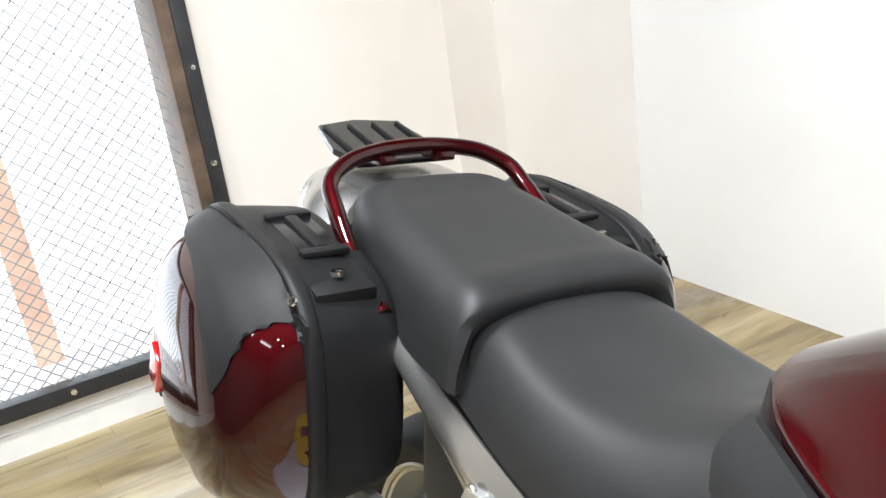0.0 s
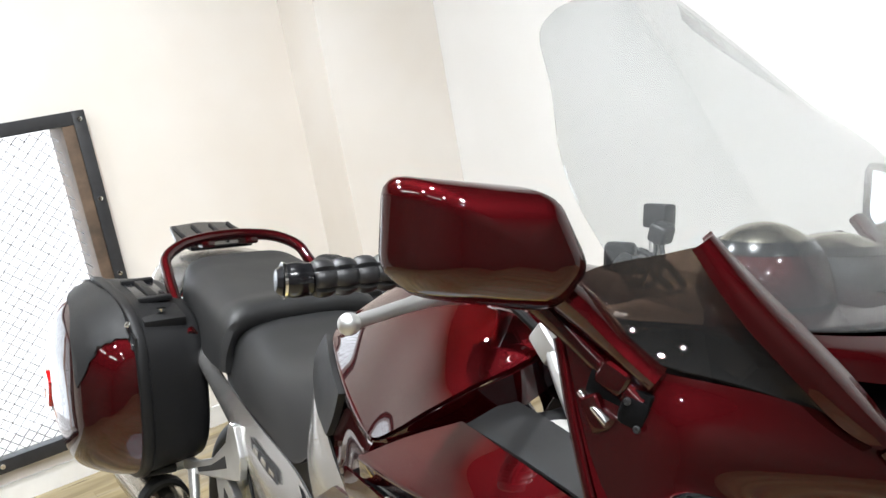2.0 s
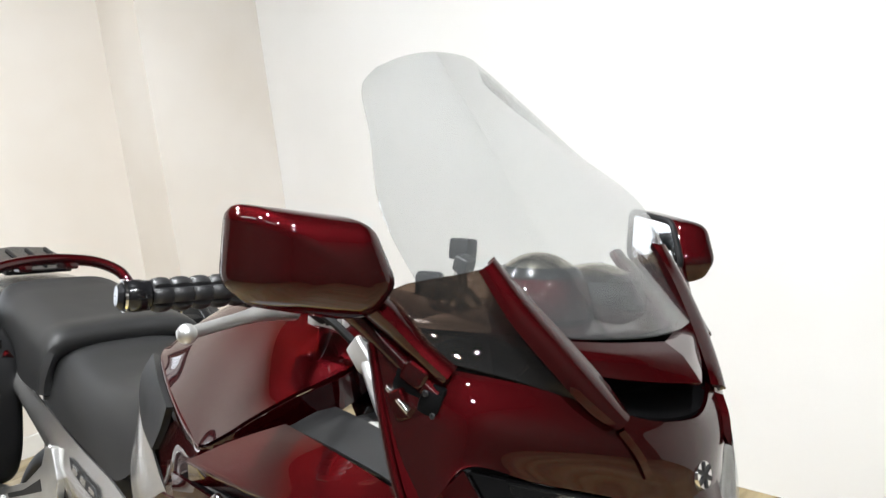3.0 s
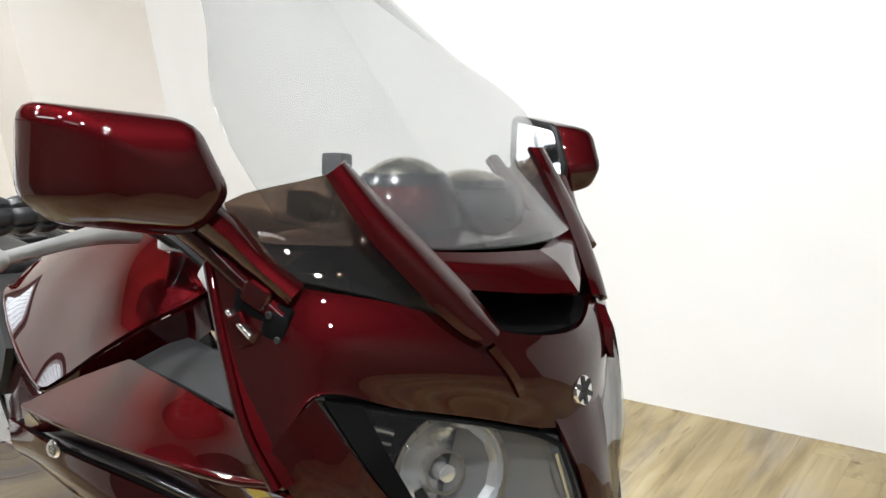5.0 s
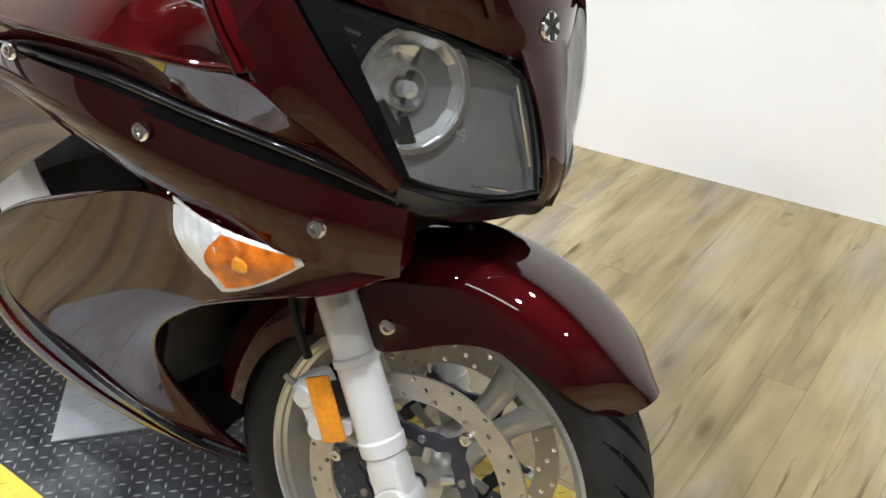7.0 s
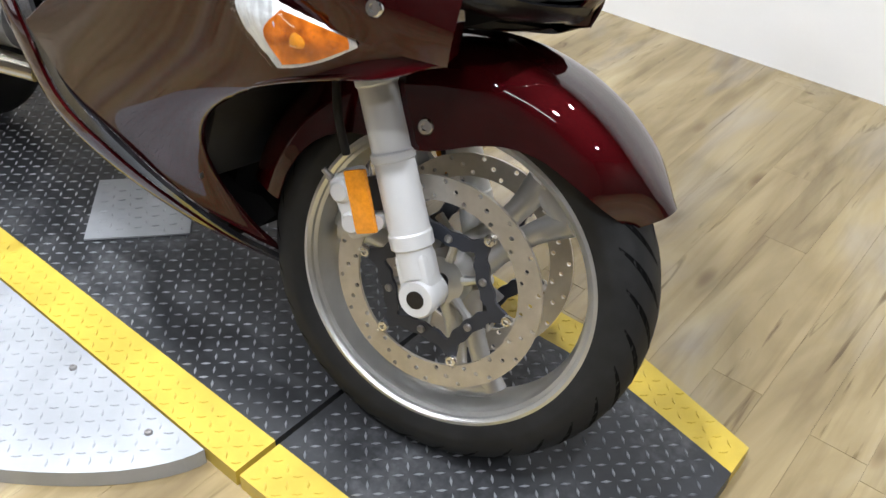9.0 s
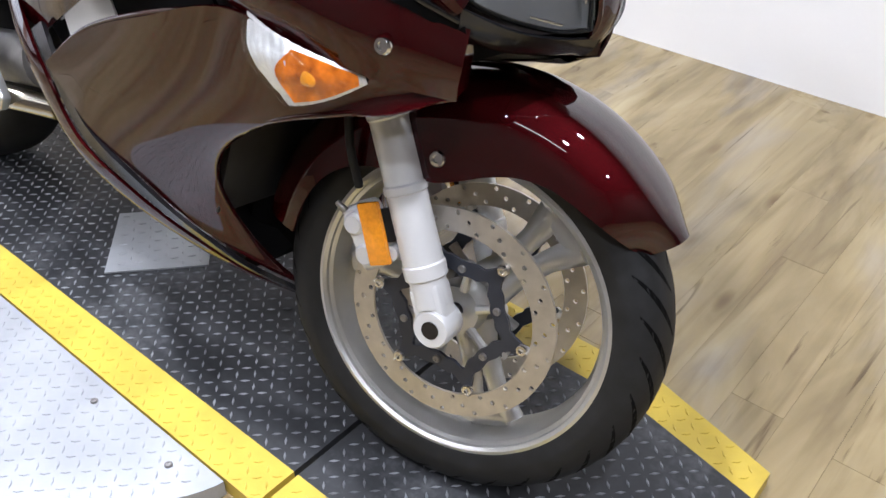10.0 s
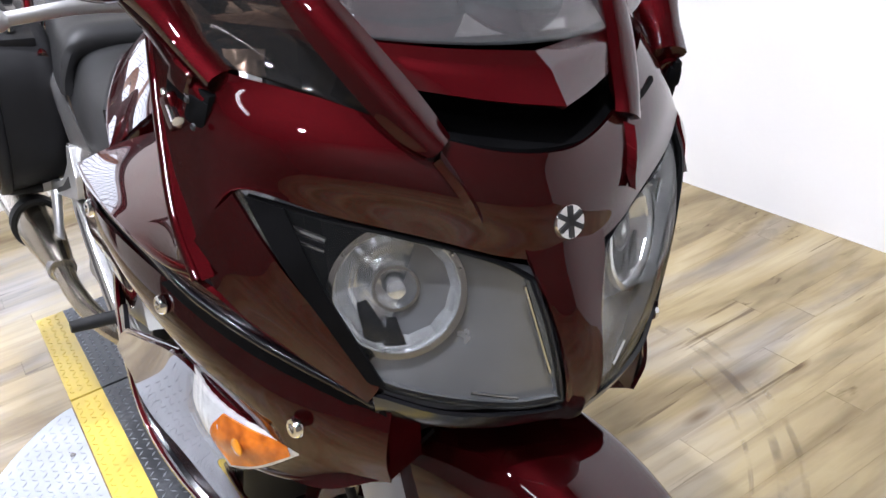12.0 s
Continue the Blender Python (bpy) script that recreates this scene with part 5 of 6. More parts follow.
# black lining, darkened further for the shade inside the arch
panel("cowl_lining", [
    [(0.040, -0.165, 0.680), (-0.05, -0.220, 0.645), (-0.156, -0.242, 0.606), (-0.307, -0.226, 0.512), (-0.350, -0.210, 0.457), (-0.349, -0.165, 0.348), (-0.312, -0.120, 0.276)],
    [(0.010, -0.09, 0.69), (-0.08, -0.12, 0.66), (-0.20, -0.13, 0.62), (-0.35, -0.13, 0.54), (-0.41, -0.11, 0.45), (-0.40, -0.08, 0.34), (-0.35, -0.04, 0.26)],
], "deep_black", cowl, "black wheel arch lining, deepened for shade", nu=40, nv=6)
panel("cowl_groove", [
    [(-0.72, -0.246, 0.580), (-0.664, -0.258, 0.530), (-0.584, -0.261, 0.452), (-0.482, -0.242, 0.394), (-0.403, -0.207, 0.338), (-0.315, -0.155, 0.282), (-0.268, -0.104, 0.245)],
    [(-0.75, -0.248, 0.560), (-0.682, -0.258, 0.505), (-0.604, -0.259, 0.432), (-0.498, -0.240, 0.376), (-0.412, -0.202, 0.324), (-0.320, -0.150, 0.272), (-0.272, -0.100, 0.238)],
], "gloss_black", cowl, "black groove", nu=40, nv=4, thick=0.008)
panel("lower_blade", [
    [(-0.86, -0.222, 0.640), (-0.765, -0.250, 0.556), (-0.690, -0.262, 0.495), (-0.612, -0.264, 0.424), (-0.505, -0.244, 0.370), (-0.418, -0.206, 0.318), (-0.322, -0.152, 0.268), (-0.272, -0.100, 0.236)],
    [(-0.89, -0.222, 0.610), (-0.800, -0.252, 0.530), (-0.720, -0.262, 0.468), (-0.635, -0.262, 0.396), (-0.530, -0.242, 0.344), (-0.430, -0.202, 0.298), (-0.330, -0.148, 0.256), (-0.274, -0.096, 0.230)],
    [(-0.90, -0.200, 0.590), (-0.820, -0.232, 0.512), (-0.735, -0.240, 0.450), (-0.645, -0.238, 0.380), (-0.538, -0.216, 0.330), (-0.434, -0.178, 0.288), (-0.332, -0.130, 0.250), (-0.274, -0.080, 0.226)],
], "red", cowl, "dark red lower blade", nu=44, nv=8, thick=0.006)
panel("rear_cowl", [
    [(-0.61, -0.296, 0.815), (-0.48, -0.300, 0.812), (-0.342, -0.296, 0.776)],
    [(-0.72, -0.284, 0.750), (-0.58, -0.284, 0.738), (-0.44, -0.276, 0.728)],
    [(-0.82, -0.260, 0.665), (-0.69, -0.258, 0.648), (-0.58, -0.254, 0.655)],
    [(-0.87, -0.226, 0.585), (-0.79, -0.230, 0.562), (-0.735, -0.234, 0.562)],
], "red", cowl, "glossy dark red panel behind the vent", nu=18, nv=22, relax=60)
# scoop depth is shaded by colour: black lining made blacker
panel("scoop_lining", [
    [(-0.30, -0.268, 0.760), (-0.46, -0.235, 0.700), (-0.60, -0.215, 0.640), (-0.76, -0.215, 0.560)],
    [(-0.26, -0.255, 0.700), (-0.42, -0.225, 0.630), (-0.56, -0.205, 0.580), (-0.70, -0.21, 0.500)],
], "deep_black", cowl, "black scoop lining, deepened for shade", nu=14, nv=6)
panel("scoop_duct", [
    [(-0.58, -0.222, 0.668), (-0.64, -0.226, 0.642), (-0.70, -0.228, 0.606)],
    [(-0.55, -0.218, 0.600), (-0.61, -0.224, 0.575), (-0.67, -0.228, 0.545)],
], "white_cap", cowl, "pale engine cover in the scoop", nu=8, nv=6, thick=0.02)
for side in (-1, 1):
    for p in ((-0.402, -0.329, 0.864), (-0.198, -0.306, 0.812), (-0.007, -0.238, 0.740)):
        screw(cowl, (p[0], -side * p[1], p[2]), (0.15, side, 0.1), 0.0112)
    # turn signal
    k = np.array([1, -side, 1])
    sig = empty("turn_signal", Matrix.Translation((0, 0.006 * side, 0.010)))
    sig.parent = bike
    rows = [
        [(-0.180, -0.284, 0.729), (-0.142, -0.283, 0.717), (-0.098, -0.267, 0.703), (-0.043, -0.227, 0.684)],
        [(-0.169, -0.292, 0.690), (-0.132, -0.291, 0.686), (-0.088, -0.273, 0.681), (-0.041, -0.227, 0.680)],
        [(-0.112, -0.277, 0.634), (-0.092, -0.268, 0.640), (-0.068, -0.251, 0.652), (-0.039, -0.225, 0.674)],
    ]
    v, f = shell(grid_of(rows, 18, 12) * k, 0.003 * -side)
    finish("signal_lens", v, f, "lens", sig, "clear turn signal lens")
    # reflector behind the lens, moulded in upright flutes
    g3 = grid_of(rows, 90, 16)
    g3[..., 1] = g3[..., 1] * 0.974 + 0.0005 * np.sin(2 * math.pi * (g3[..., 0] + 0.45 * g3[..., 2]) / 0.011)
    v, f = shell(g3 * k, 0.003 * -side)
    finish("signal_reflector", v, f, "signal_mirror", sig, "bright fluted signal reflector")
    ga = grid_of([
        [(-0.110, -0.274, 0.703), (-0.080, -0.258, 0.696), (-0.047, -0.230, 0.684)],
        [(-0.124, -0.285, 0.678), (-0.090, -0.271, 0.676), (-0.045, -0.229, 0.679)],
        [(-0.104, -0.272, 0.641), (-0.078, -0.256, 0.650), (-0.044, -0.228, 0.672)],
    ], 16, 12) * k * np.array([1, 0.995, 1])
    v, f = shell(ga, 0.003 * -side)
    finish("amber_insert", v, f, "bulb_amber", sig, "amber bulb cover")
    dome("signal_bulb", (-0.088, -0.2705 * k[1], 0.674), (0.017, 0.004, 0.009), -88, 88, "amber", sig, "bright amber bulb")


# inside of the fairing: radiator, engine and frame
engine = empty("engine")
engine.parent = bike
block("crankcase", (0.48, 0.22, 0.28), "dark", engine, "dark engine casing", m=Matrix.Translation((-0.72, 0.02, 0.43)), bevel=0.05, seg=4)
block("cylinder_head", (0.30, 0.34, 0.30), "dark", engine, m=Matrix.Translation((-0.52, 0, 0.66)) @ pose(0, 0, 0, 0, 25, 0), bevel=0.03, seg=3)
block("radiator", (0.05, 0.40, 0.36), "dark", engine, "black radiator", m=Matrix.Translation((-0.33, 0, 0.55)) @ pose(0, 0, 0, 0, 14, 0), bevel=0.01)
block("head_cover", (0.18, 0.36, 0.07), "white_cap", engine, "pale cylinder head cover", m=Matrix.Translation((-0.245, 0, 0.925)) @ pose(0, 0, 0, 0, -8, 0), bevel=0.03, seg=3)
block("belly_shield", (0.06, 0.24, 0.24), "deep_black", engine, "black lower shield", m=Matrix.Translation((-0.395, 0, 0.335)) @ pose(0, 0, 0, 0, 10, 0), bevel=0.02)
block("inner_shield", (0.10, 0.40, 0.42), "deep_black", engine, "black inner shield", m=Matrix.Translation((-0.06, 0, 0.90)) @ pose(0, 0, 0, 0, -12, 0), bevel=0.03)
for side in (-1, 1):
    tube("frame_spar", [(-0.20, side * 0.10, 0.96), (-0.40, side * 0.15, 0.88), (-0.70, side * 0.165, 0.74), (-1.0, side * 0.15, 0.58)], [0.022, 0.028, 0.032, 0.03], "dark", engine, "dark frame spar", n=24, seg=12, flat=1.8)
    tube("fork_guide", [(-0.318, side * 0.146, 1.052), (-0.265, side * 0.168, 1.005), (-0.195, side * 0.190, 0.945)], 0.017, "alloy", engine, "silver upright stay", n=12, seg=16)
    block("stay_clamp", (0.045, 0.045, 0.035), "alloy", engine, "silver clamp", m=Matrix.Translation((-0.312, side * 0.148, 1.046)) @ pose(0, 0, 0, 0, 45, 0), bevel=0.008, seg=3)

# tank
tank = empty("fuel_tank")
tank.parent = bike
CREASE = [(-0.342, -0.110, 1.034), (-0.348, -0.165, 1.014), (-0.385, -0.215, 0.986), (-0.440, -0.244, 0.950), (-0.500, -0.260, 0.912), (-0.553, -0.262, 0.890), (-0.612, -0.250, 0.906), (-0.682, -0.231, 0.928), (-0.770, -0.198, 0.950), (-0.862, -0.154, 0.970), (-0.915, -0.095, 0.972)]
RIDGE = [(-0.350, 1.052), (-0.365, 1.064), (-0.405, 1.082), (-0.460, 1.096), (-0.520, 1.101), (-0.570, 1.101), (-0.625, 1.098), (-0.690, 1.086), (-0.770, 1.062), (-0.860, 1.018), (-0.930, 0.978)]
halves = []
for (cx_, cy_, cz_), (rx_, rz_) in zip(CREASE, RIDGE):
    dz = rz_ - cz_
    halves.append([(rx_, 0.0, rz_), (rx_ + 0.05 * (cx_ - rx_), cy_ * 0.33, rz_ - 0.06 * dz), (rx_ + 0.35 * (cx_ - rx_), cy_ * 0.60, rz_ - 0.26 * dz), (rx_ + 0.72 * (cx_ - rx_), cy_ * 0.81, rz_ - 0.57 * dz), (cx_, cy_, cz_)])
middle("tank_shell", halves, "red", tank, "glossy dark red fuel tank", nu=49, nv=50, relax=4, even=120)
low = []
for (cx_, cy_, cz_), depth in zip(CREASE, (0.03, 0.04, 0.05, 0.055, 0.06, 0.07, 0.085, 0.10, 0.11, 0.10, 0.08)):
    back = -0.02 if cx_ < -0.6 else 0.0
    low.append([(cx_, cy_, cz_ - 0.001), (cx_ + back * 0.2, cy_ + 0.002, cz_ - depth * 0.15), (cx_ + back, cy_ * 0.90, cz_ - depth)])
panel("tank_flank", low, "red", tank, "dark red lower edge of the tank", nu=8, nv=50, relax=0)
lathe("filler_cap", [(0, 0.0), (0.05, 0.0), (0.052, -0.006), (0.04, -0.012), (0, -0.013)], "fork", tank, "aluminium filler cap", seg=36, closed=False, m=Matrix.Translation((-0.69, 0, 1.087)) @ pose(0, 0, 0, 0, -14, 0) @ pose(0, 0, 0, 90, 0, 0) @ pose(0, 0, 0, 180, 0, 0))
panel("knee_pad", [
    [(-0.880, -0.157, 0.962), (-0.780, -0.200, 0.940), (-0.690, -0.233, 0.916)],
    [(-0.905, -0.166, 0.925), (-0.835, -0.196, 0.892), (-0.735, -0.222, 0.868)],
    [(-0.900, -0.176, 0.888), (-0.850, -0.196, 0.850), (-0.785, -0.212, 0.822)],
], "vinyl", tank, "grey rubber knee pad", nu=16, nv=16, thick=0.012, relax=3)
for side in (-1, 1):
    tube("tank_crease", [(-0.905, side * 0.110, 0.970), (-0.862, side * 0.156, 0.968), (-0.770, side * 0.201, 0.947), (-0.682, side * 0.234, 0.925), (-0.612, side * 0.253, 0.903), (-0.556, side * 0.264, 0.888)], [0.003, 0.006, 0.006, 0.006, 0.006, 0.004], "red", tank, "dark red tank edge", n=40, seg=10)
panel("tank_side_cover", [
    [(-0.790, -0.206, 0.840), (-0.690, -0.224, 0.892), (-0.560, -0.256, 0.884)],
    [(-0.765, -0.212, 0.790), (-0.670, -0.236, 0.838), (-0.540, -0.278, 0.872)],
    [(-0.745, -0.208, 0.730), (-0.655, -0.238, 0.780), (-0.545, -0.285, 0.842)],
], "red", tank, "dark red cover below the tank", nu=16, nv=12)

# seats
rider = empty("rider_seat")
rider.parent = bike
middle("cushion", [
    [(-0.925, 0.0, 0.925), (-0.925, -0.06, 0.918), (-0.915, -0.110, 0.885), (-0.90, -0.150, 0.82), (-0.905, -0.170, 0.76)],
    [(-1.00, 0.0, 0.885), (-1.0, -0.07, 0.880), (-0.995, -0.130, 0.858), (-0.985, -0.170, 0.79), (-0.98, -0.184, 0.712)],
    [(-1.10, 0.0, 0.862), (-1.1, -0.09, 0.860), (-1.1, -0.150, 0.845), (-1.095, -0.180, 0.795), (-1.09, -0.186, 0.740)],
    [(-1.22, 0.0, 0.876), (-1.22, -0.10, 0.874), (-1.22, -0.152, 0.861), (-1.22, -0.178, 0.815), (-1.22, -0.186, 0.772)],
    [(-1.31, 0.0, 0.900), (-1.31, -0.095, 0.897), (-1.31, -0.142, 0.882), (-1.32, -0.163, 0.838), (-1.33, -0.175, 0.800)],
    [(-1.41, 0.0, 0.893), (-1.41, -0.09, 0.890), (-1.41, -0.136, 0.876), (-1.41, -0.155, 0.852), (-1.41, -0.165, 0.81)],
], "vinyl", rider, "black grained vinyl rider seat", nu=41, nv=40, thick=0.012, relax=2)
pillion = empty("passenger_seat")
pillion.parent = bike
middle("cushion", [
    [(x_ + sh * u, -w_ * u, z_ - (z_ - zl) * d) for u, d in ((0, 0), (0.40, 0.005), (0.70, 0.03), (0.86, 0.11), (0.945, 0.38), (1, 1))] for x_, z_, w_, zl, sh in (
        (-1.440, 0.893, 0.160, 0.812, 0.025), (-1.400, 0.893, 0.170, 0.811, 0.023), (-1.376, 0.896, 0.180, 0.811, 0.020), (-1.350, 0.912, 0.189, 0.812, 0.018),
        (-1.342, 0.934, 0.192, 0.815, 0.018), (-1.356, 0.944, 0.190, 0.818, 0.014), (-1.410, 0.953, 0.186, 0.822, 0.010), (-1.500, 0.971, 0.176, 0.835, 0.0), (-1.620, 0.995, 0.161, 0.860, 0.0),
        (-1.720, 1.009, 0.142, 0.890, 0.0), (-1.765, 0.997, 0.126, 0.890, 0.012), (-1.775, 0.950, 0.115, 0.880, 0.015))
], "vinyl", pillion, "black grained vinyl passenger seat, stepped up", nu=41, nv=80, thick=0.012, relax=1)

# tail: grab rail, carrier, tail cowl, lamp
rail = empty("grab_rail")
rail.parent = bike
tube("rail_bar", [(-1.50, -0.205, 0.868), (-1.60, -0.200, 0.915), (-1.70, -0.190, 0.988), (-1.742, -0.180, 1.022), (-1.770, -0.135, 1.048), (-1.786, -0.070, 1.060), (-1.79, 0.0, 1.064), (-1.786, 0.070, 1.060), (-1.770, 0.135, 1.048), (-1.742, 0.180, 1.022), (-1.70, 0.190, 0.988), (-1.60, 0.200, 0.915), (-1.50, 0.205, 0.868)], 0.0140, "red", rail, "dark red painted grab rail", n=90, seg=14, flat=1.15)
for y in (-0.06, 0.06):
    block("rail_lug", (0.07, 0.035, 0.018), "red", rail, m=Matrix.Translation((-1.80, y, 1.045)), bevel=0.006)
    screw(rail, (-1.80, y, 1.055), (0, 0, 1), 0.010, "cast")
rack = empty("rear_carrier")
rack.parent = bike
prism("carrier_plate", [(-1.83, -0.085), (-1.90, -0.105), (-2.02, -0.085), (-2.04, 0.0), (-2.02, 0.085), (-1.90, 0.105), (-1.83, 0.085)], 0.012, "gloss_black", rack, "glossy dark luggage carrier plate", m=Matrix.Translation((-1.92, 0, 1.045)) @ pose(0, 0, 0, 0, 14, 0) @ Matrix.Translation((1.92, 0, 0)), bevel=0.003)
for y in (-0.078, -0.026, 0.026, 0.078):
    block("rib", (0.15, 0.008, 0.008), "black_plastic", rack, m=Matrix.Translation((-1.92, 0, 1.045)) @ pose(0, 0, 0, 0, 14, 0) @ Matrix.Translation((-0.01, y, 0.014)), bevel=0.002)
tail = empty("tail_cowl")
tail.parent = bike
middle("tail_shell", [
    [(-1.76, 0.0, 0.985), (-1.76, -0.08, 0.975), (-1.755, -0.135, 0.94), (-1.74, -0.165, 0.88), (-1.72, -0.170, 0.82)],
    [(-1.88, 0.0, 1.012), (-1.88, -0.09, 1.006), (-1.875, -0.155, 0.985), (-1.86, -0.190, 0.955), (-1.84, -0.170, 0.88)],
    [(-2.00, 0.0, 1.000), (-2.00, -0.07, 0.996), (-1.995, -0.12, 0.975), (-1.98, -0.12, 0.92), (-1.96, -0.12, 0.87)],
    [(-2.05, 0.0, 0.965), (-2.05, -0.04, 0.960), (-2.045, -0.07, 0.945), (-2.03, -0.085, 0.92), (-2.01, -0.085, 0.88)],
], "silver", tail, "silver tail cowl", nu=31, nv=24)
block("tail_lamp", (0.06, 0.16, 0.05), "redlens", tail, "red tail lamp", m=Matrix.Translation((-2.03, 0, 0.90)), bevel=0.012)

# silver side covers
cover = empty("side_cover")
cover.parent = bike
panel("cover_shell", [
    [(-1.56, -0.176, 0.872), (-1.44, -0.182, 0.828), (-1.30, -0.192, 0.790), (-1.13, -0.195, 0.742), (-0.955, -0.198, 0.698), (-0.850, -0.206, 0.650)],
    [(-1.54, -0.194, 0.836), (-1.40, -0.203, 0.778), (-1.26, -0.209, 0.725), (-1.11, -0.212, 0.655), (-0.98, -0.213, 0.600), (-0.91, -0.212, 0.575)],
    [(-1.50, -0.186, 0.800), (-1.38, -0.194, 0.752), (-1.28, -0.198, 0.700), (-1.17, -0.200, 0.620), (-1.09, -0.201, 0.550), (-1.03, -0.201, 0.515)],
], "silver", cover, "silver plastic side cover", nu=36, nv=14)
panel("cover_arm", [
    [(-0.868, -0.206, 0.662), (-0.905, -0.200, 0.745), (-0.892, -0.194, 0.830), (-0.885, -0.184, 0.900), (-0.868, -0.174, 0.945)],
    [(-0.800, -0.214, 0.700), (-0.848, -0.210, 0.760), (-0.866, -0.202, 0.834), (-0.876, -0.188, 0.900), (-0.863, -0.177, 0.947)],
    [(-0.735, -0.210, 0.732), (-0.788, -0.206, 0.778), (-0.838, -0.198, 0.838), (-0.866, -0.186, 0.900), (-0.857, -0.176, 0.948)],
], "silver", cover, "silver arm beside the tank", nu=24, nv=10)
for side in (-1, 1):
    tube("cover_groove", [(-0.960, side * 0.202, 0.690), (-0.925, side * 0.207, 0.672), (-0.895, side * 0.2115, 0.640), (-0.880, side * 0.214, 0.600)], [0.001, 0.004, 0.004, 0.002], "deep_black", cover, "dark joint line", n=16, seg=8)
    lathe("cover_plug", [(0, -0.001), (0.007, -0.001), (0.008, 0.001), (0, 0.001)], "dark", cover, seg=16, closed=False, m=Matrix.Translation((-0.925, side * 0.2115, 0.625)))
panel("cover_badge", [
    [(-1.155, -0.209, 0.722), (-1.09, -0.211, 0.702), (-1.035, -0.212, 0.688)],
    [(-1.140, -0.213, 0.700), (-1.075, -0.214, 0.678), (-1.020, -0.214, 0.664)],
], "dark", cover, "dark model badge", nu=10, nv=4, thick=0.003)
for side in (-1, 1):
    for k in range(3):
        x = -1.122 + 0.037 * k
        block("badge_bar", (0.024, 0.003, 0.014), "silver", cover, m=Matrix.Translation((x, side * 0.2150, 0.703 - 0.33 * (x + 1.122))) @ pose(0, 0, 0, 0, 18, 0), bevel=0)
    # hanger, footpeg, swing arm, silencer
    hang = empty("footrest_hanger")
    hang.parent = bike
    flat_ = pose(0, side * 0.216 + 0.009, 0, 90, 0, 0)
    prism("hanger_plate", [(-1.600, 0.562), (-1.50, 0.574), (-1.36, 0.622), (-1.268, 0.682), (-1.244, 0.728), (-1.212, 0.730), (-1.188, 0.670), (-1.200, 0.618), (-1.30, 0.592), (-1.50, 0.545), (-1.590, 0.535)], 0.018, "alloy", hang, "polished cast hanger plate", m=flat_, bevel=0.003)
    # dark inlay, slightly proud, gives the recess its shade by colour
    prism("hanger_slot", [(-1.47, 0.570), (-1.37, 0.604), (-1.275, 0.652), (-1.268, 0.626), (-1.36, 0.594), (-1.46, 0.561)], 0.020, "dark", hang, "dark inlay for the shaded recess", m=pose(0, side * 0.216 + 0.010, 0, 90, 0, 0), bevel=0.002)
    tube("peg_boss", [(-1.590, side * 0.205, 0.549), (-1.590, side * 0.245, 0.549)], 0.020, "alloy", hang, n=4, seg=18)
    tube("strut", [(-1.500, side * 0.225, 0.555), (-1.470, side * 0.235, 0.490), (-1.450, side * 0.245, 0.420)], [0.013, 0.011, 0.013], "alloy", hang, "silver silencer strut", n=10, seg=12)
    prism("rider_bracket", [(-1.395, 0.590), (-1.350, 0.600), (-1.20, 0.500), (-1.02, 0.405), (-0.985, 0.355), (-1.005, 0.325), (-1.05, 0.330), (-1.24, 0.430), (-1.385, 0.530)], 0.020, "alloy", hang, "polished cast rider footrest bracket", m=pose(0, side * 0.200 + 0.010, 0, 90, 0, 0), bevel=0.004)
    # the slot is not cut: a dark inlay shows its shade
    prism("bracket_slot", [(-1.34, 0.560), (-1.20, 0.468), (-1.07, 0.392), (-1.065, 0.372), (-1.22, 0.445), (-1.345, 0.535)], 0.022, "dark", hang, "dark inlay for the shaded slot", m=pose(0, side * 0.200 + 0.011, 0, 90, 0, 0), bevel=0.002)
    tube("brake_line", [(-1.30, side * 0.17, 0.60), (-1.22, side * 0.18, 0.53), (-1.13, side * 0.17, 0.50), (-1.08, side * 0.16, 0.42)], 0.004, "rubber", hang, "thin black hose", n=16, seg=8)
    for p in ((-1.235, 0.725), (-1.21, 0.665)):
        screw(hang, (p[0], side * 0.218, p[1]), (0, side, 0), 0.010)
    tube("footpeg", [(-1.575, side * 0.245, 0.545), (-1.575, side * 0.32, 0.548)], [0.013, 0.011], "rubber", hang, "rubber footpeg", n=6, seg=12)
    mf = empty("silencer")
    mf.parent = bike
    tube("silencer_body", [(-1.38, side * 0.255, 0.395), (-1.50, side * 0.262, 0.425), (-1.75, side * 0.275, 0.475), (-2.02, side * 0.285, 0.535)], [0.028, 0.052, 0.058, 0.050], "pipe", mf, "brushed steel silencer", n=30, seg=28, flat=1.15)
    tube("strap", [(-1.60, side * 0.268, 0.445), (-1.625, side * 0.269, 0.45)], 0.062, "rubber", mf, n=4, seg=28, flat=1.15)
    tube("link_pipe", [(-0.95, side * 0.12, 0.33), (-1.08, side * 0.20, 0.345), (-1.20, side * 0.235, 0.355), (-1.30, side * 0.252, 0.378), (-1.40, side * 0.257, 0.40)], 0.023, "pipe", mf, "golden steel link pipe", n=30, seg=18)
    tube("clamp", [(-1.385, side * 0.256, 0.395), (-1.405, side * 0.257, 0.40)], 0.033, "cast", mf, n=4, seg=20)
    tube("rider_peg", [(-1.06, side * 0.20, 0.40), (-1.06, side * 0.30, 0.40)], [0.015, 0.013], "rubber", hang, "black rubber rider footpeg", n=6, seg=12)
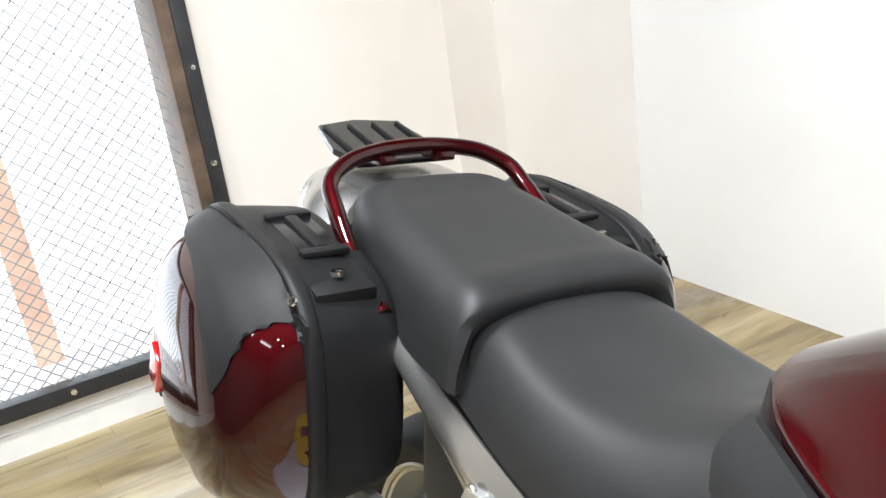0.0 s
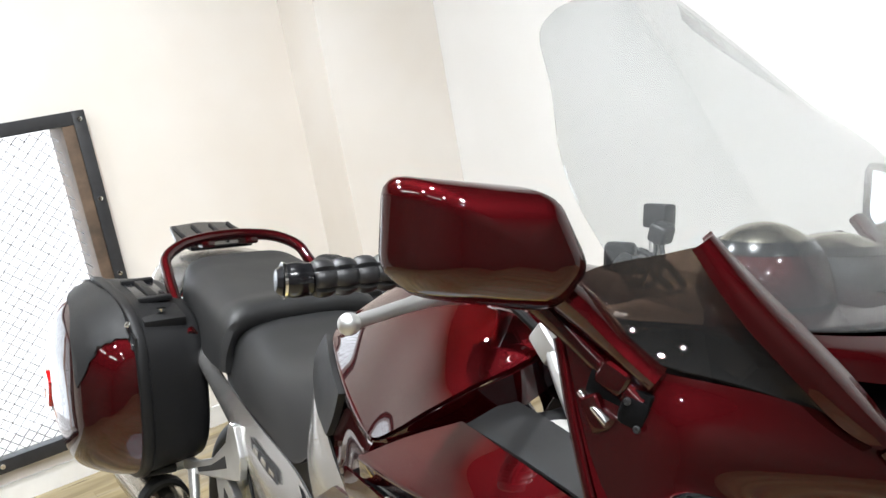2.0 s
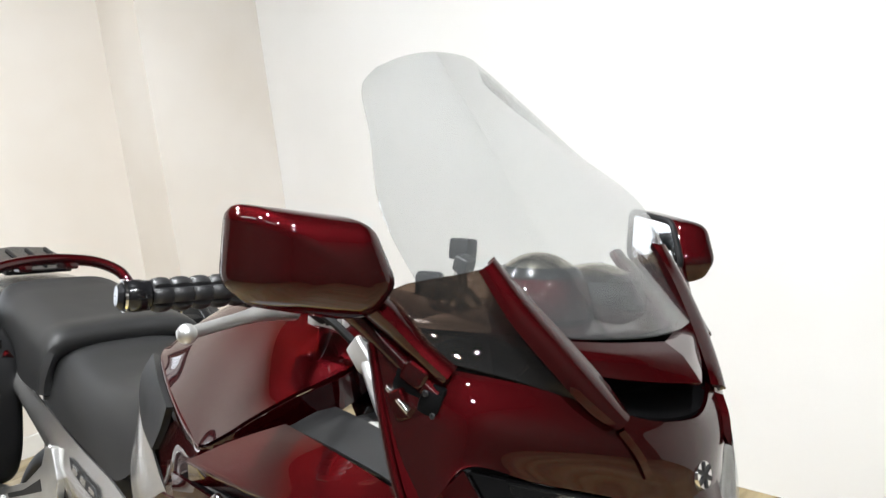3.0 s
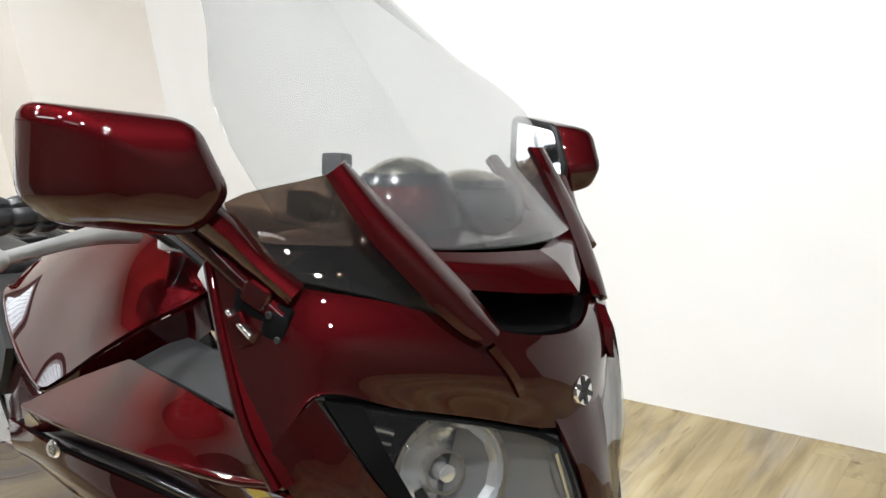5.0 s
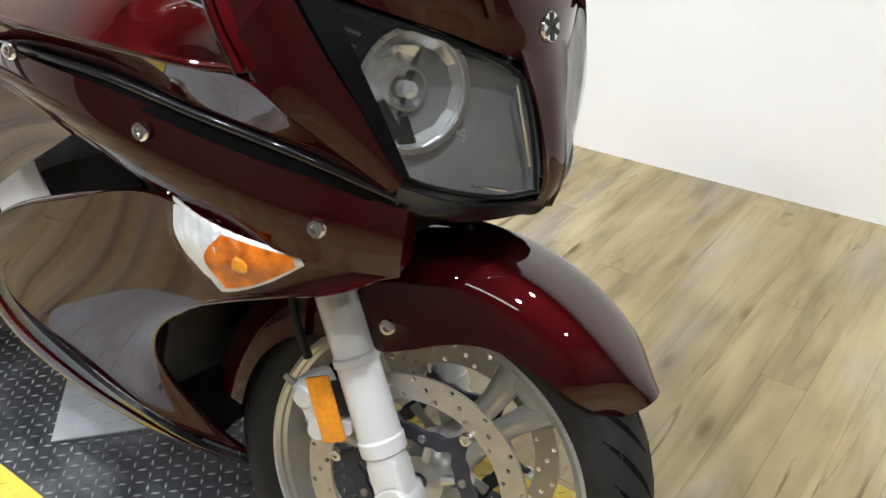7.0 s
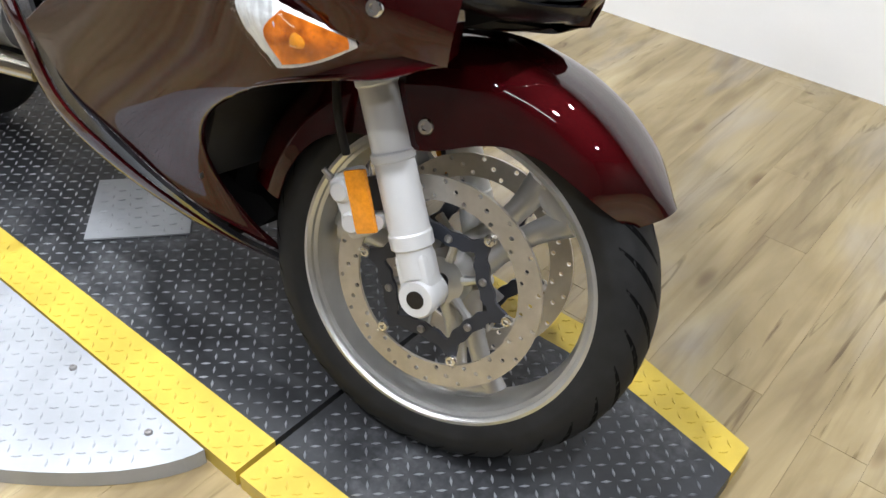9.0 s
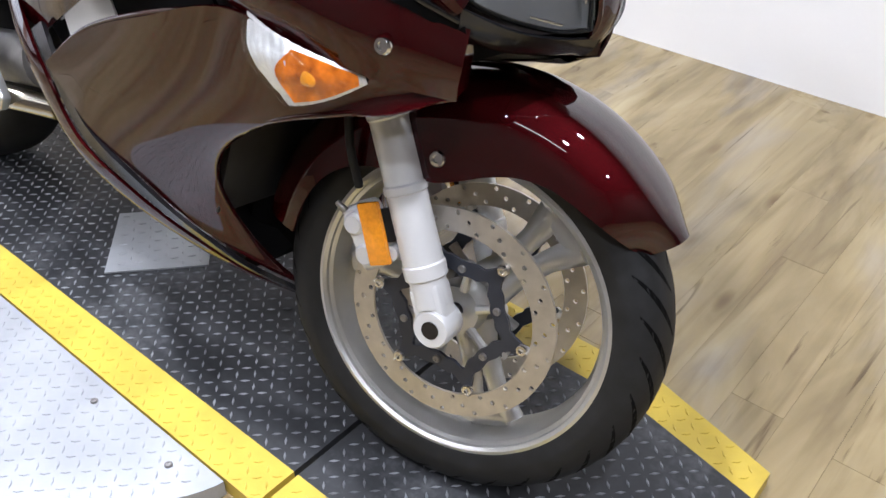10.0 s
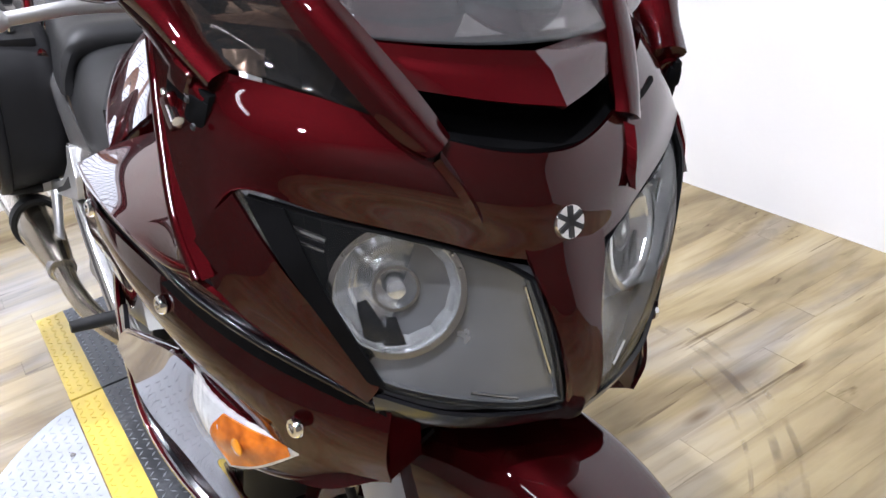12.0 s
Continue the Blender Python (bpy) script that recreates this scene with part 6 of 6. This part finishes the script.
    tube("swing_arm", [(-0.98, side * 0.13, 0.42), (-1.25, side * 0.14, 0.37), (-1.565, side * 0.14, 0.314)], [0.035, 0.035, 0.03], "cast", engine, "aluminium swing arm", n=16, seg=14, flat=1.5)
block("rear_tray", (0.50, 0.24, 0.30), "dark", engine, m=Matrix.Translation((-1.30, 0, 0.66)), bevel=0.03)
block("under_tail", (0.40, 0.20, 0.14), "dark", engine, m=Matrix.Translation((-1.70, 0, 0.84)), bevel=0.03)

# handlebars (turn with the fork)
bars = empty("handlebar", TURNED)
bars.parent = bike
for side in (-1, 1):
    tube("bar", [(-0.455, side * 0.11, 1.060), (-0.47, side * 0.16, 1.090), (-0.490, side * 0.215, 1.107), (-0.508, side * 0.250, 1.105)], 0.0135, "dark", bars, "dark handlebar", n=24, seg=14)
    gp = [(-0.505 - 0.039 * u, side * (0.243 + 0.128 * u), 1.106 - 0.011 * u) for u in np.linspace(0, 1, 60)]
    axis_ = Vector(gp[-1]) - Vector(gp[0])
    length_, turn_ = axis_.length, axis_.to_track_quat("Z", "Y").to_matrix()
    gv, gf, na, nl = [], [], 40, 72
    for i in range(nl + 1):
        u = i / nl
        for q in range(na):
            th_ = 2 * math.pi * q / na
            pad = (abs(math.sin(math.pi * 5 * u)) * abs(math.cos(2.5 * th_))) ** 0.35
            rad_ = 0.0165 + 0.0068 * pad
            p = turn_ @ Vector((rad_ * math.cos(th_), rad_ * math.sin(th_), length_ * u))
            gv.append(tuple(Vector(gp[0]) + p))
    for i in range(nl):
        gf += [(i * na + q, i * na + (q + 1) % na, (i + 1) * na + (q + 1) % na, (i + 1) * na + q) for q in range(na)]
    finish("grip", gv, gf, "grip", bars, "cushioned black rubber grip", m=None)
    tube("bar_end", [gp[-1], (gp[-1][0] - 0.014, gp[-1][1] + side * 0.030, gp[-1][2] - 0.002)], [0.0195, 0.0195, 0.021, 0.021, 0.0195, 0.0205], "gloss_black", bars, "glossy black bar end weight", n=12, seg=24)
    tube("end_ring", [(gp[-1][0] - 0.015, gp[-1][1] + side * 0.030, gp[-1][2] - 0.002), (gp[-1][0] - 0.018, gp[-1][1] + side * 0.036, gp[-1][2] - 0.002)], [0.0185, 0.013], "gloss_black", bars, "glossy black bar end cap", n=4, seg=24)
    tube("end_trim", [tuple(Vector(gp[-1]) + Vector((-0.0125, side * 0.0268, -0.0018))), tuple(Vector(gp[-1]) + Vector((-0.0138, side * 0.0297, -0.002)))], 0.0212, "chrome", bars, "thin chrome ring", n=3, seg=24)
    tube("lever", [(-0.436, side * 0.215, 1.082), (-0.430, side * 0.275, 1.082), (-0.420, side * 0.325, 1.077), (-0.426, side * 0.400, 1.062)], [0.011, 0.0095, 0.0065, 0.006], "alloy", bars, "polished lever", n=26, seg=14, flat=1.3)
    dome("lever_ball", (-0.428, side * 0.408, 1.060), (0.0125, 0.0125, 0.0125), -89.9, 89.9, "alloy", bars, "polished ball end of the lever")
    lathe("lever_pivot", [(0, -0.014), (0.010, -0.014), (0.0115, -0.010), (0.0115, 0.012), (0, 0.012)], "alloy", bars, "silver lever pivot", seg=24, closed=False, m=Matrix.Translation((-0.440, side * 0.236, 1.092)) @ pose(0, 0, 0, 90, 0, 0))
    block("switch_box", (0.05, 0.045, 0.055), "black_plastic", bars, "black switch housing", m=Matrix.Translation((-0.505, side * 0.222, 1.107)) @ pose(0, 0, 0, 0, 0, side * 25), bevel=0.012, seg=3)
    block("lever_clamp", (0.06, 0.04, 0.03), "dark", bars, m=Matrix.Translation((-0.475, side * 0.225, 1.10)), bevel=0.008)
    block("reservoir", (0.040, 0.036, 0.038), "black_plastic", bars, "black fluid reservoir", m=Matrix.Translation((-0.437, side * 0.220, 1.179)), bevel=0.006)
    tube("master_cylinder", [(-0.452, side * 0.238, 1.172), (-0.446, side * 0.230, 1.140), (-0.438, side * 0.218, 1.090)], [0.009, 0.0115, 0.0115], "cast", bars, "silver master cylinder", n=12, seg=14)
    block("brake_switch", (0.030, 0.032, 0.030), "dark", bars, "black brake switch", m=Matrix.Translation((-0.417, side * 0.194, 1.153)) @ pose(0, 0, 0, 12, 20, 0), bevel=0.007, seg=3)
    tube("wire", [(-0.415, side * 0.190, 1.143), (-0.403, side * 0.177, 1.115), (-0.41, side * 0.16, 1.07)], 0.004, "rubber", bars, n=12, seg=8)
    tube("wire", [(-0.437, side * 0.204, 1.162), (-0.422, side * 0.187, 1.125), (-0.43, side * 0.15, 1.06)], 0.0035, "rubber", bars, n=12, seg=8)
block("fork_bridge", (0.07, 0.26, 0.04), "alloy", bars, "silver fork bridge", m=Matrix.Translation((-0.455, 0, 1.06)), bevel=0.012)
block("red_switch", (0.010, 0.014, 0.010), "redlens", bars, "red stop switch", m=Matrix.Translation((-0.512, -0.24, 1.137)), bevel=0.004)

for side in (-1, 1):
    tube("cable", [(-0.455, side * 0.20, 1.125), (-0.38, side * 0.17, 1.10), (-0.31, side * 0.12, 1.03), (-0.27, side * 0.09, 0.95)], 0.005, "rubber", bars, "black control cable", n=24, seg=8)
    tube("cable", [(-0.470, side * 0.21, 1.105), (-0.40, side * 0.19, 1.075), (-0.33, side * 0.15, 1.00), (-0.28, side * 0.12, 0.93)], 0.006, "rubber", bars, n=24, seg=8)

# side stand
stand = empty("side_stand")
stand.parent = bike
tube("stand_leg", [(-0.80, 0.13, 0.26), (-0.83, 0.20, 0.10), (-0.85, 0.235, -0.03)], 0.015, "dark", stand, "black side stand", n=12, seg=12)
block("stand_foot", (0.07, 0.05, 0.012), "dark", stand, m=Matrix.Translation((-0.85, 0.237, -0.030)) @ pose(0, 0, 0, LEAN, 0, 0), bevel=0.004)


# ---- luggage cases ----
def pannier(side):
    """A hard case with a black body, a red lid and a dark upper cover."""
    case = tagged(empty("pannier_case", bike.matrix_basis @ Matrix.Translation((0.024, -0.010, 0.010) if side < 0 else (-0.017, 0.022, -0.004))), "black hard luggage case with a glossy dark red lid", "luggage case", "pannier cases")
    k = np.array([1, -side, 1])
    cx, cz = -1.735, 0.745

    def ring(y, sx, sz, n=64, dx=0.0, dz=0.0, low=0.78, high=0.55):
        """An outline of the case across y; low rounds its underside."""
        pts = []
        for q in range(n + 1):
            a = 2 * math.pi * q / n
            c, s = math.cos(a), math.sin(a)
            e = high if s > 0 else low
            x = sx * 0.245 * math.copysign(abs(c) ** e, c)
            z = sz * 0.212 * math.copysign(abs(s) ** e, s)
            pts.append((cx + dx + x, y, cz + dz + z - 0.12 * x))
        return pts

    def sheet(rings, nv):
        g = np.array(rings) * k
        return np.array([spline(g[:, j], nv) for j in range(g.shape[1])]).transpose(1, 0, 2)

    def skin(name, rings, mat, label="", nv=20):
        g = sheet(rings, nv)
        nvv, nu, _ = g.shape
        f = [(i * nu + j, i * nu + j + 1, (i + 1) * nu + j + 1, (i + 1) * nu + j) for i in range(nvv - 1) for j in range(nu - 1)]
        f += [tuple(range(nu - 1)), tuple((nvv - 1) * nu + j for j in range(nu - 1))]
        return finish(name, g.reshape(-1, 3), f, mat, case, label)
    skin("case_body", [ring(-0.165, 0.86, 0.84), ring(-0.175, 0.94, 0.92), ring(-0.22, 0.97, 0.96), ring(-0.28, 0.99, 0.99), ring(-0.302, 1.0, 1.0)], "black_plastic", "black textured case body")
    skin("case_rim", [ring(-0.302, 1.0, 1.0), ring(-0.304, 1.02, 1.02), ring(-0.328, 1.02, 1.02), ring(-0.330, 1.0, 1.0)], "black_plastic", "black case rim", nv=8)
    steps = [(-0.330, 0.985, 0.985, 0.0, 0.55, 0.78), (-0.362, 0.965, 0.965, -0.002, 0.62, 0.86), (-0.400, 0.905, 0.90, -0.006, 0.74, 0.98), (-0.432, 0.78, 0.775, -0.012, 0.86, 1.0), (-0.450, 0.56, 0.55, -0.018, 0.95, 1.0), (-0.458, 0.25, 0.24, -0.022, 1.0, 1.0)]
    lid_rings = [ring(y_, sx_, sz_, dz=dz_, high=e_, low=lo_) for y_, sx_, sz_, dz_, e_, lo_ in steps]
    skin("lid", lid_rings, "red", "glossy dark red case lid", nv=30)
    # dark leaf-shaped cover over the upper lid, with a notch at its front foot
    g = sheet(lid_rings, 60)

    def lid_y(x, z):
        """How far out the upper lid lies at that place."""
        def level(s_):
            yv, sx, sz, dz_, e_ = (np.interp(s_, range(6), [q[i] for q in steps]) for i in range(5))
            u = x - cx
            return yv, (abs(u) / (sx * 0.245)) ** (2 / e_) + (abs(z - cz - dz_ + 0.12 * u) / (sz * 0.212)) ** (2 / e_)
        lo_, hi_ = 0.0, 5.0
        for _ in range(24):
            mid_ = (lo_ + hi_) / 2
            if level(mid_)[1] < 1:
                lo_ = mid_
            else:
                hi_ = mid_
        return level(lo_)[0]
    rim_ring = ring(-0.33, 0.998, 0.998, n=72)
    top_line = spline([(rim_ring[q][0], rim_ring[q][2]) for q in range(29, 1, -2)], 40)
    low_line = spline([(-1.925, 0.940), (-1.840, 0.938), (-1.750, 0.924), (-1.670, 0.894), (-1.612, 0.845), (-1.572, 0.772)], 28)
    low_line = np.concatenate([low_line, spline([(-1.554, 0.800), (-1.546, 0.860), (-1.528, 0.886), (-1.490, 0.878)], 12)])
    rows = []
    for a_, b_ in zip(top_line, low_line):
        row = []
        for u in np.linspace(0, 1, 16):
            xz = a_ + (b_ - a_) * u
            row.append((xz[0], side * -lid_y(xz[0], xz[1]), xz[1]))
        rows.append(row)
    leaf = np.array(rows)
    nrm = normals_of(leaf)
    out = np.sign((nrm * (leaf - np.array([cx, side * 0.25, cz]))).sum())
    v, f = shell(leaf + nrm * out * 0.005, 0.005 * out)
    finish("lid_cover", v, f, "grey_plastic", case, "dark grey upper lid cover")
    block("latch_plate", (0.085, 0.095, 0.022), "black_plastic", case, m=Matrix.Translation(np.array([-1.572, -0.250, 0.905]) * k) @ pose(0, 0, 0, 0, 15, 0), bevel=0.004)
    lathe("lock", [(0, -0.004), (0.010, -0.004), (0.011, 0.004), (0.004, 0.004), (0.004, 0.002), (0, 0.002)], "chrome", case, "round chrome lock", seg=20, closed=False, m=Matrix.Translation(np.array([-1.565, -0.248, 0.921]) * k) @ pose(0, 0, 0, 90, 0, 0))
    block("handle_recess", (0.14, 0.070, 0.006), "gloss_black", case, "recessed carry handle", m=Matrix.Translation(np.array([-1.695, -0.245, 0.948]) * k) @ pose(0, 0, 0, 0, 9, 0), bevel=0.003)
    block("handle_grip", (0.13, 0.022, 0.010), "black_plastic", case, m=Matrix.Translation(np.array([-1.695, -0.245, 0.953]) * k) @ pose(0, 0, 0, 0, 9, 0), bevel=0.005)
    for dx in (-0.075, 0.075):
        block("handle_end", (0.020, 0.078, 0.012), "black_plastic", case, m=Matrix.Translation(np.array([-1.695 + dx, -0.245, 0.952 - 0.16 * dx]) * k) @ pose(0, 0, 0, 0, 9, 0), bevel=0.005)
    screw(case, np.array([-1.520, lid_y(-1.520, 0.905) - 0.005, 0.905]) * k, np.array([0.3, -0.8, 0.4]) * k, 0.0075)
    block("reflector_base", (0.055, 0.030, 0.098), "black_plastic", case, m=Matrix.Translation(np.array([-1.842, -0.438, 0.716]) * k) @ pose(0, 0, 0, 0, 30, 0), bevel=0.004)
    block("case_reflector", (0.046, 0.018, 0.082), "redlens", case, "red rear reflector", m=Matrix.Translation(np.array([-1.842, -0.452, 0.716]) * k) @ pose(0, 0, 0, 0, 30, 0), bevel=0.004)
    return case


for sd in (-1, 1):
    pannier(sd)

# ---- floor planks, laid across the room ----
PW, PL = 0.102, 1.22
me = bpy.data.meshes.new("plank")
bmp = bmesh.new()
bmesh.ops.create_cube(bmp, size=1.0)
for v in bmp.verts:
    s = 1.0 if v.co.z < 0 else 0.985
    v.co = Vector((v.co.x * (PW - 0.0003) * (1 if v.co.z < 0 else 0.998), v.co.y * (PL - 0.0005) * (1 if v.co.z < 0 else 0.9995), v.co.z * 0.006))
bmp.to_mesh(me)
bmp.free()
me.materials.append(M["plank"])
rng = random.Random(4)
rest_v, rest_f = [], []
x = X0 + PW / 2
while x < X1:
    top = Y1 + rng.random() * PL
    while top > Y0:
        hi, lo = min(top, Y1), max(top - PL, Y0)
        top -= PL
        if hi - lo < 0.03:
            continue
        mid = (hi + lo) / 2
        if x < 1.75 and mid > -2.3:
            p = new("plank", me)
            p.parent = floor
            p.matrix_parent_inverse = floor.matrix_basis.inverted()
            p.location, p.scale = (x, mid, -0.003), (1, (hi - lo) / PL, 1)
        else:
            o = len(rest_v)
            rest_v += [(x + sx * (PW / 2 - 0.0003), yy, zz) for zz in (-0.006, 0.0) for sx, yy in ((-1, lo), (1, lo), (1, hi), (-1, hi))]
            rest_f += [(o + 4, o + 5, o + 6, o + 7)] + [(o + q, o + (q + 1) % 4, o + 4 + (q + 1) % 4, o + 4 + q) for q in range(4)]
    x += PW
far_planks = finish("far_planks", rest_v, rest_f, "plank", None, "wood-look planks farther off", smooth=False)
far_planks.parent = floor
far_planks.matrix_parent_inverse = floor.matrix_basis.inverted()
tagged(far_planks, kind="stuff")

# tyre marks left on the planks in front of the lift
marks = tagged(empty("tyre_mark"), "faint curved dark tyre marks on the wood floor", "floor mark", kind="structure")
for rad, wid, a0, a1 in ((0.70, 0.020, 15, 95), (0.745, 0.014, 22, 90), (0.64, 0.010, 30, 80)):
    verts, faces = [], []
    for k in range(41):
        a = radians(a0 + (a1 - a0) * k / 40)
        for q in (rad - wid / 2, rad + wid / 2):
            verts.append((-0.70 + q * math.cos(a), 0.38 + q * math.sin(a), 0.0012))
    faces = [(2 * k, 2 * k + 2, 2 * k + 3, 2 * k + 1) for k in range(40)]
    finish("scuff", verts, faces, "scuff", marks, smooth=False)
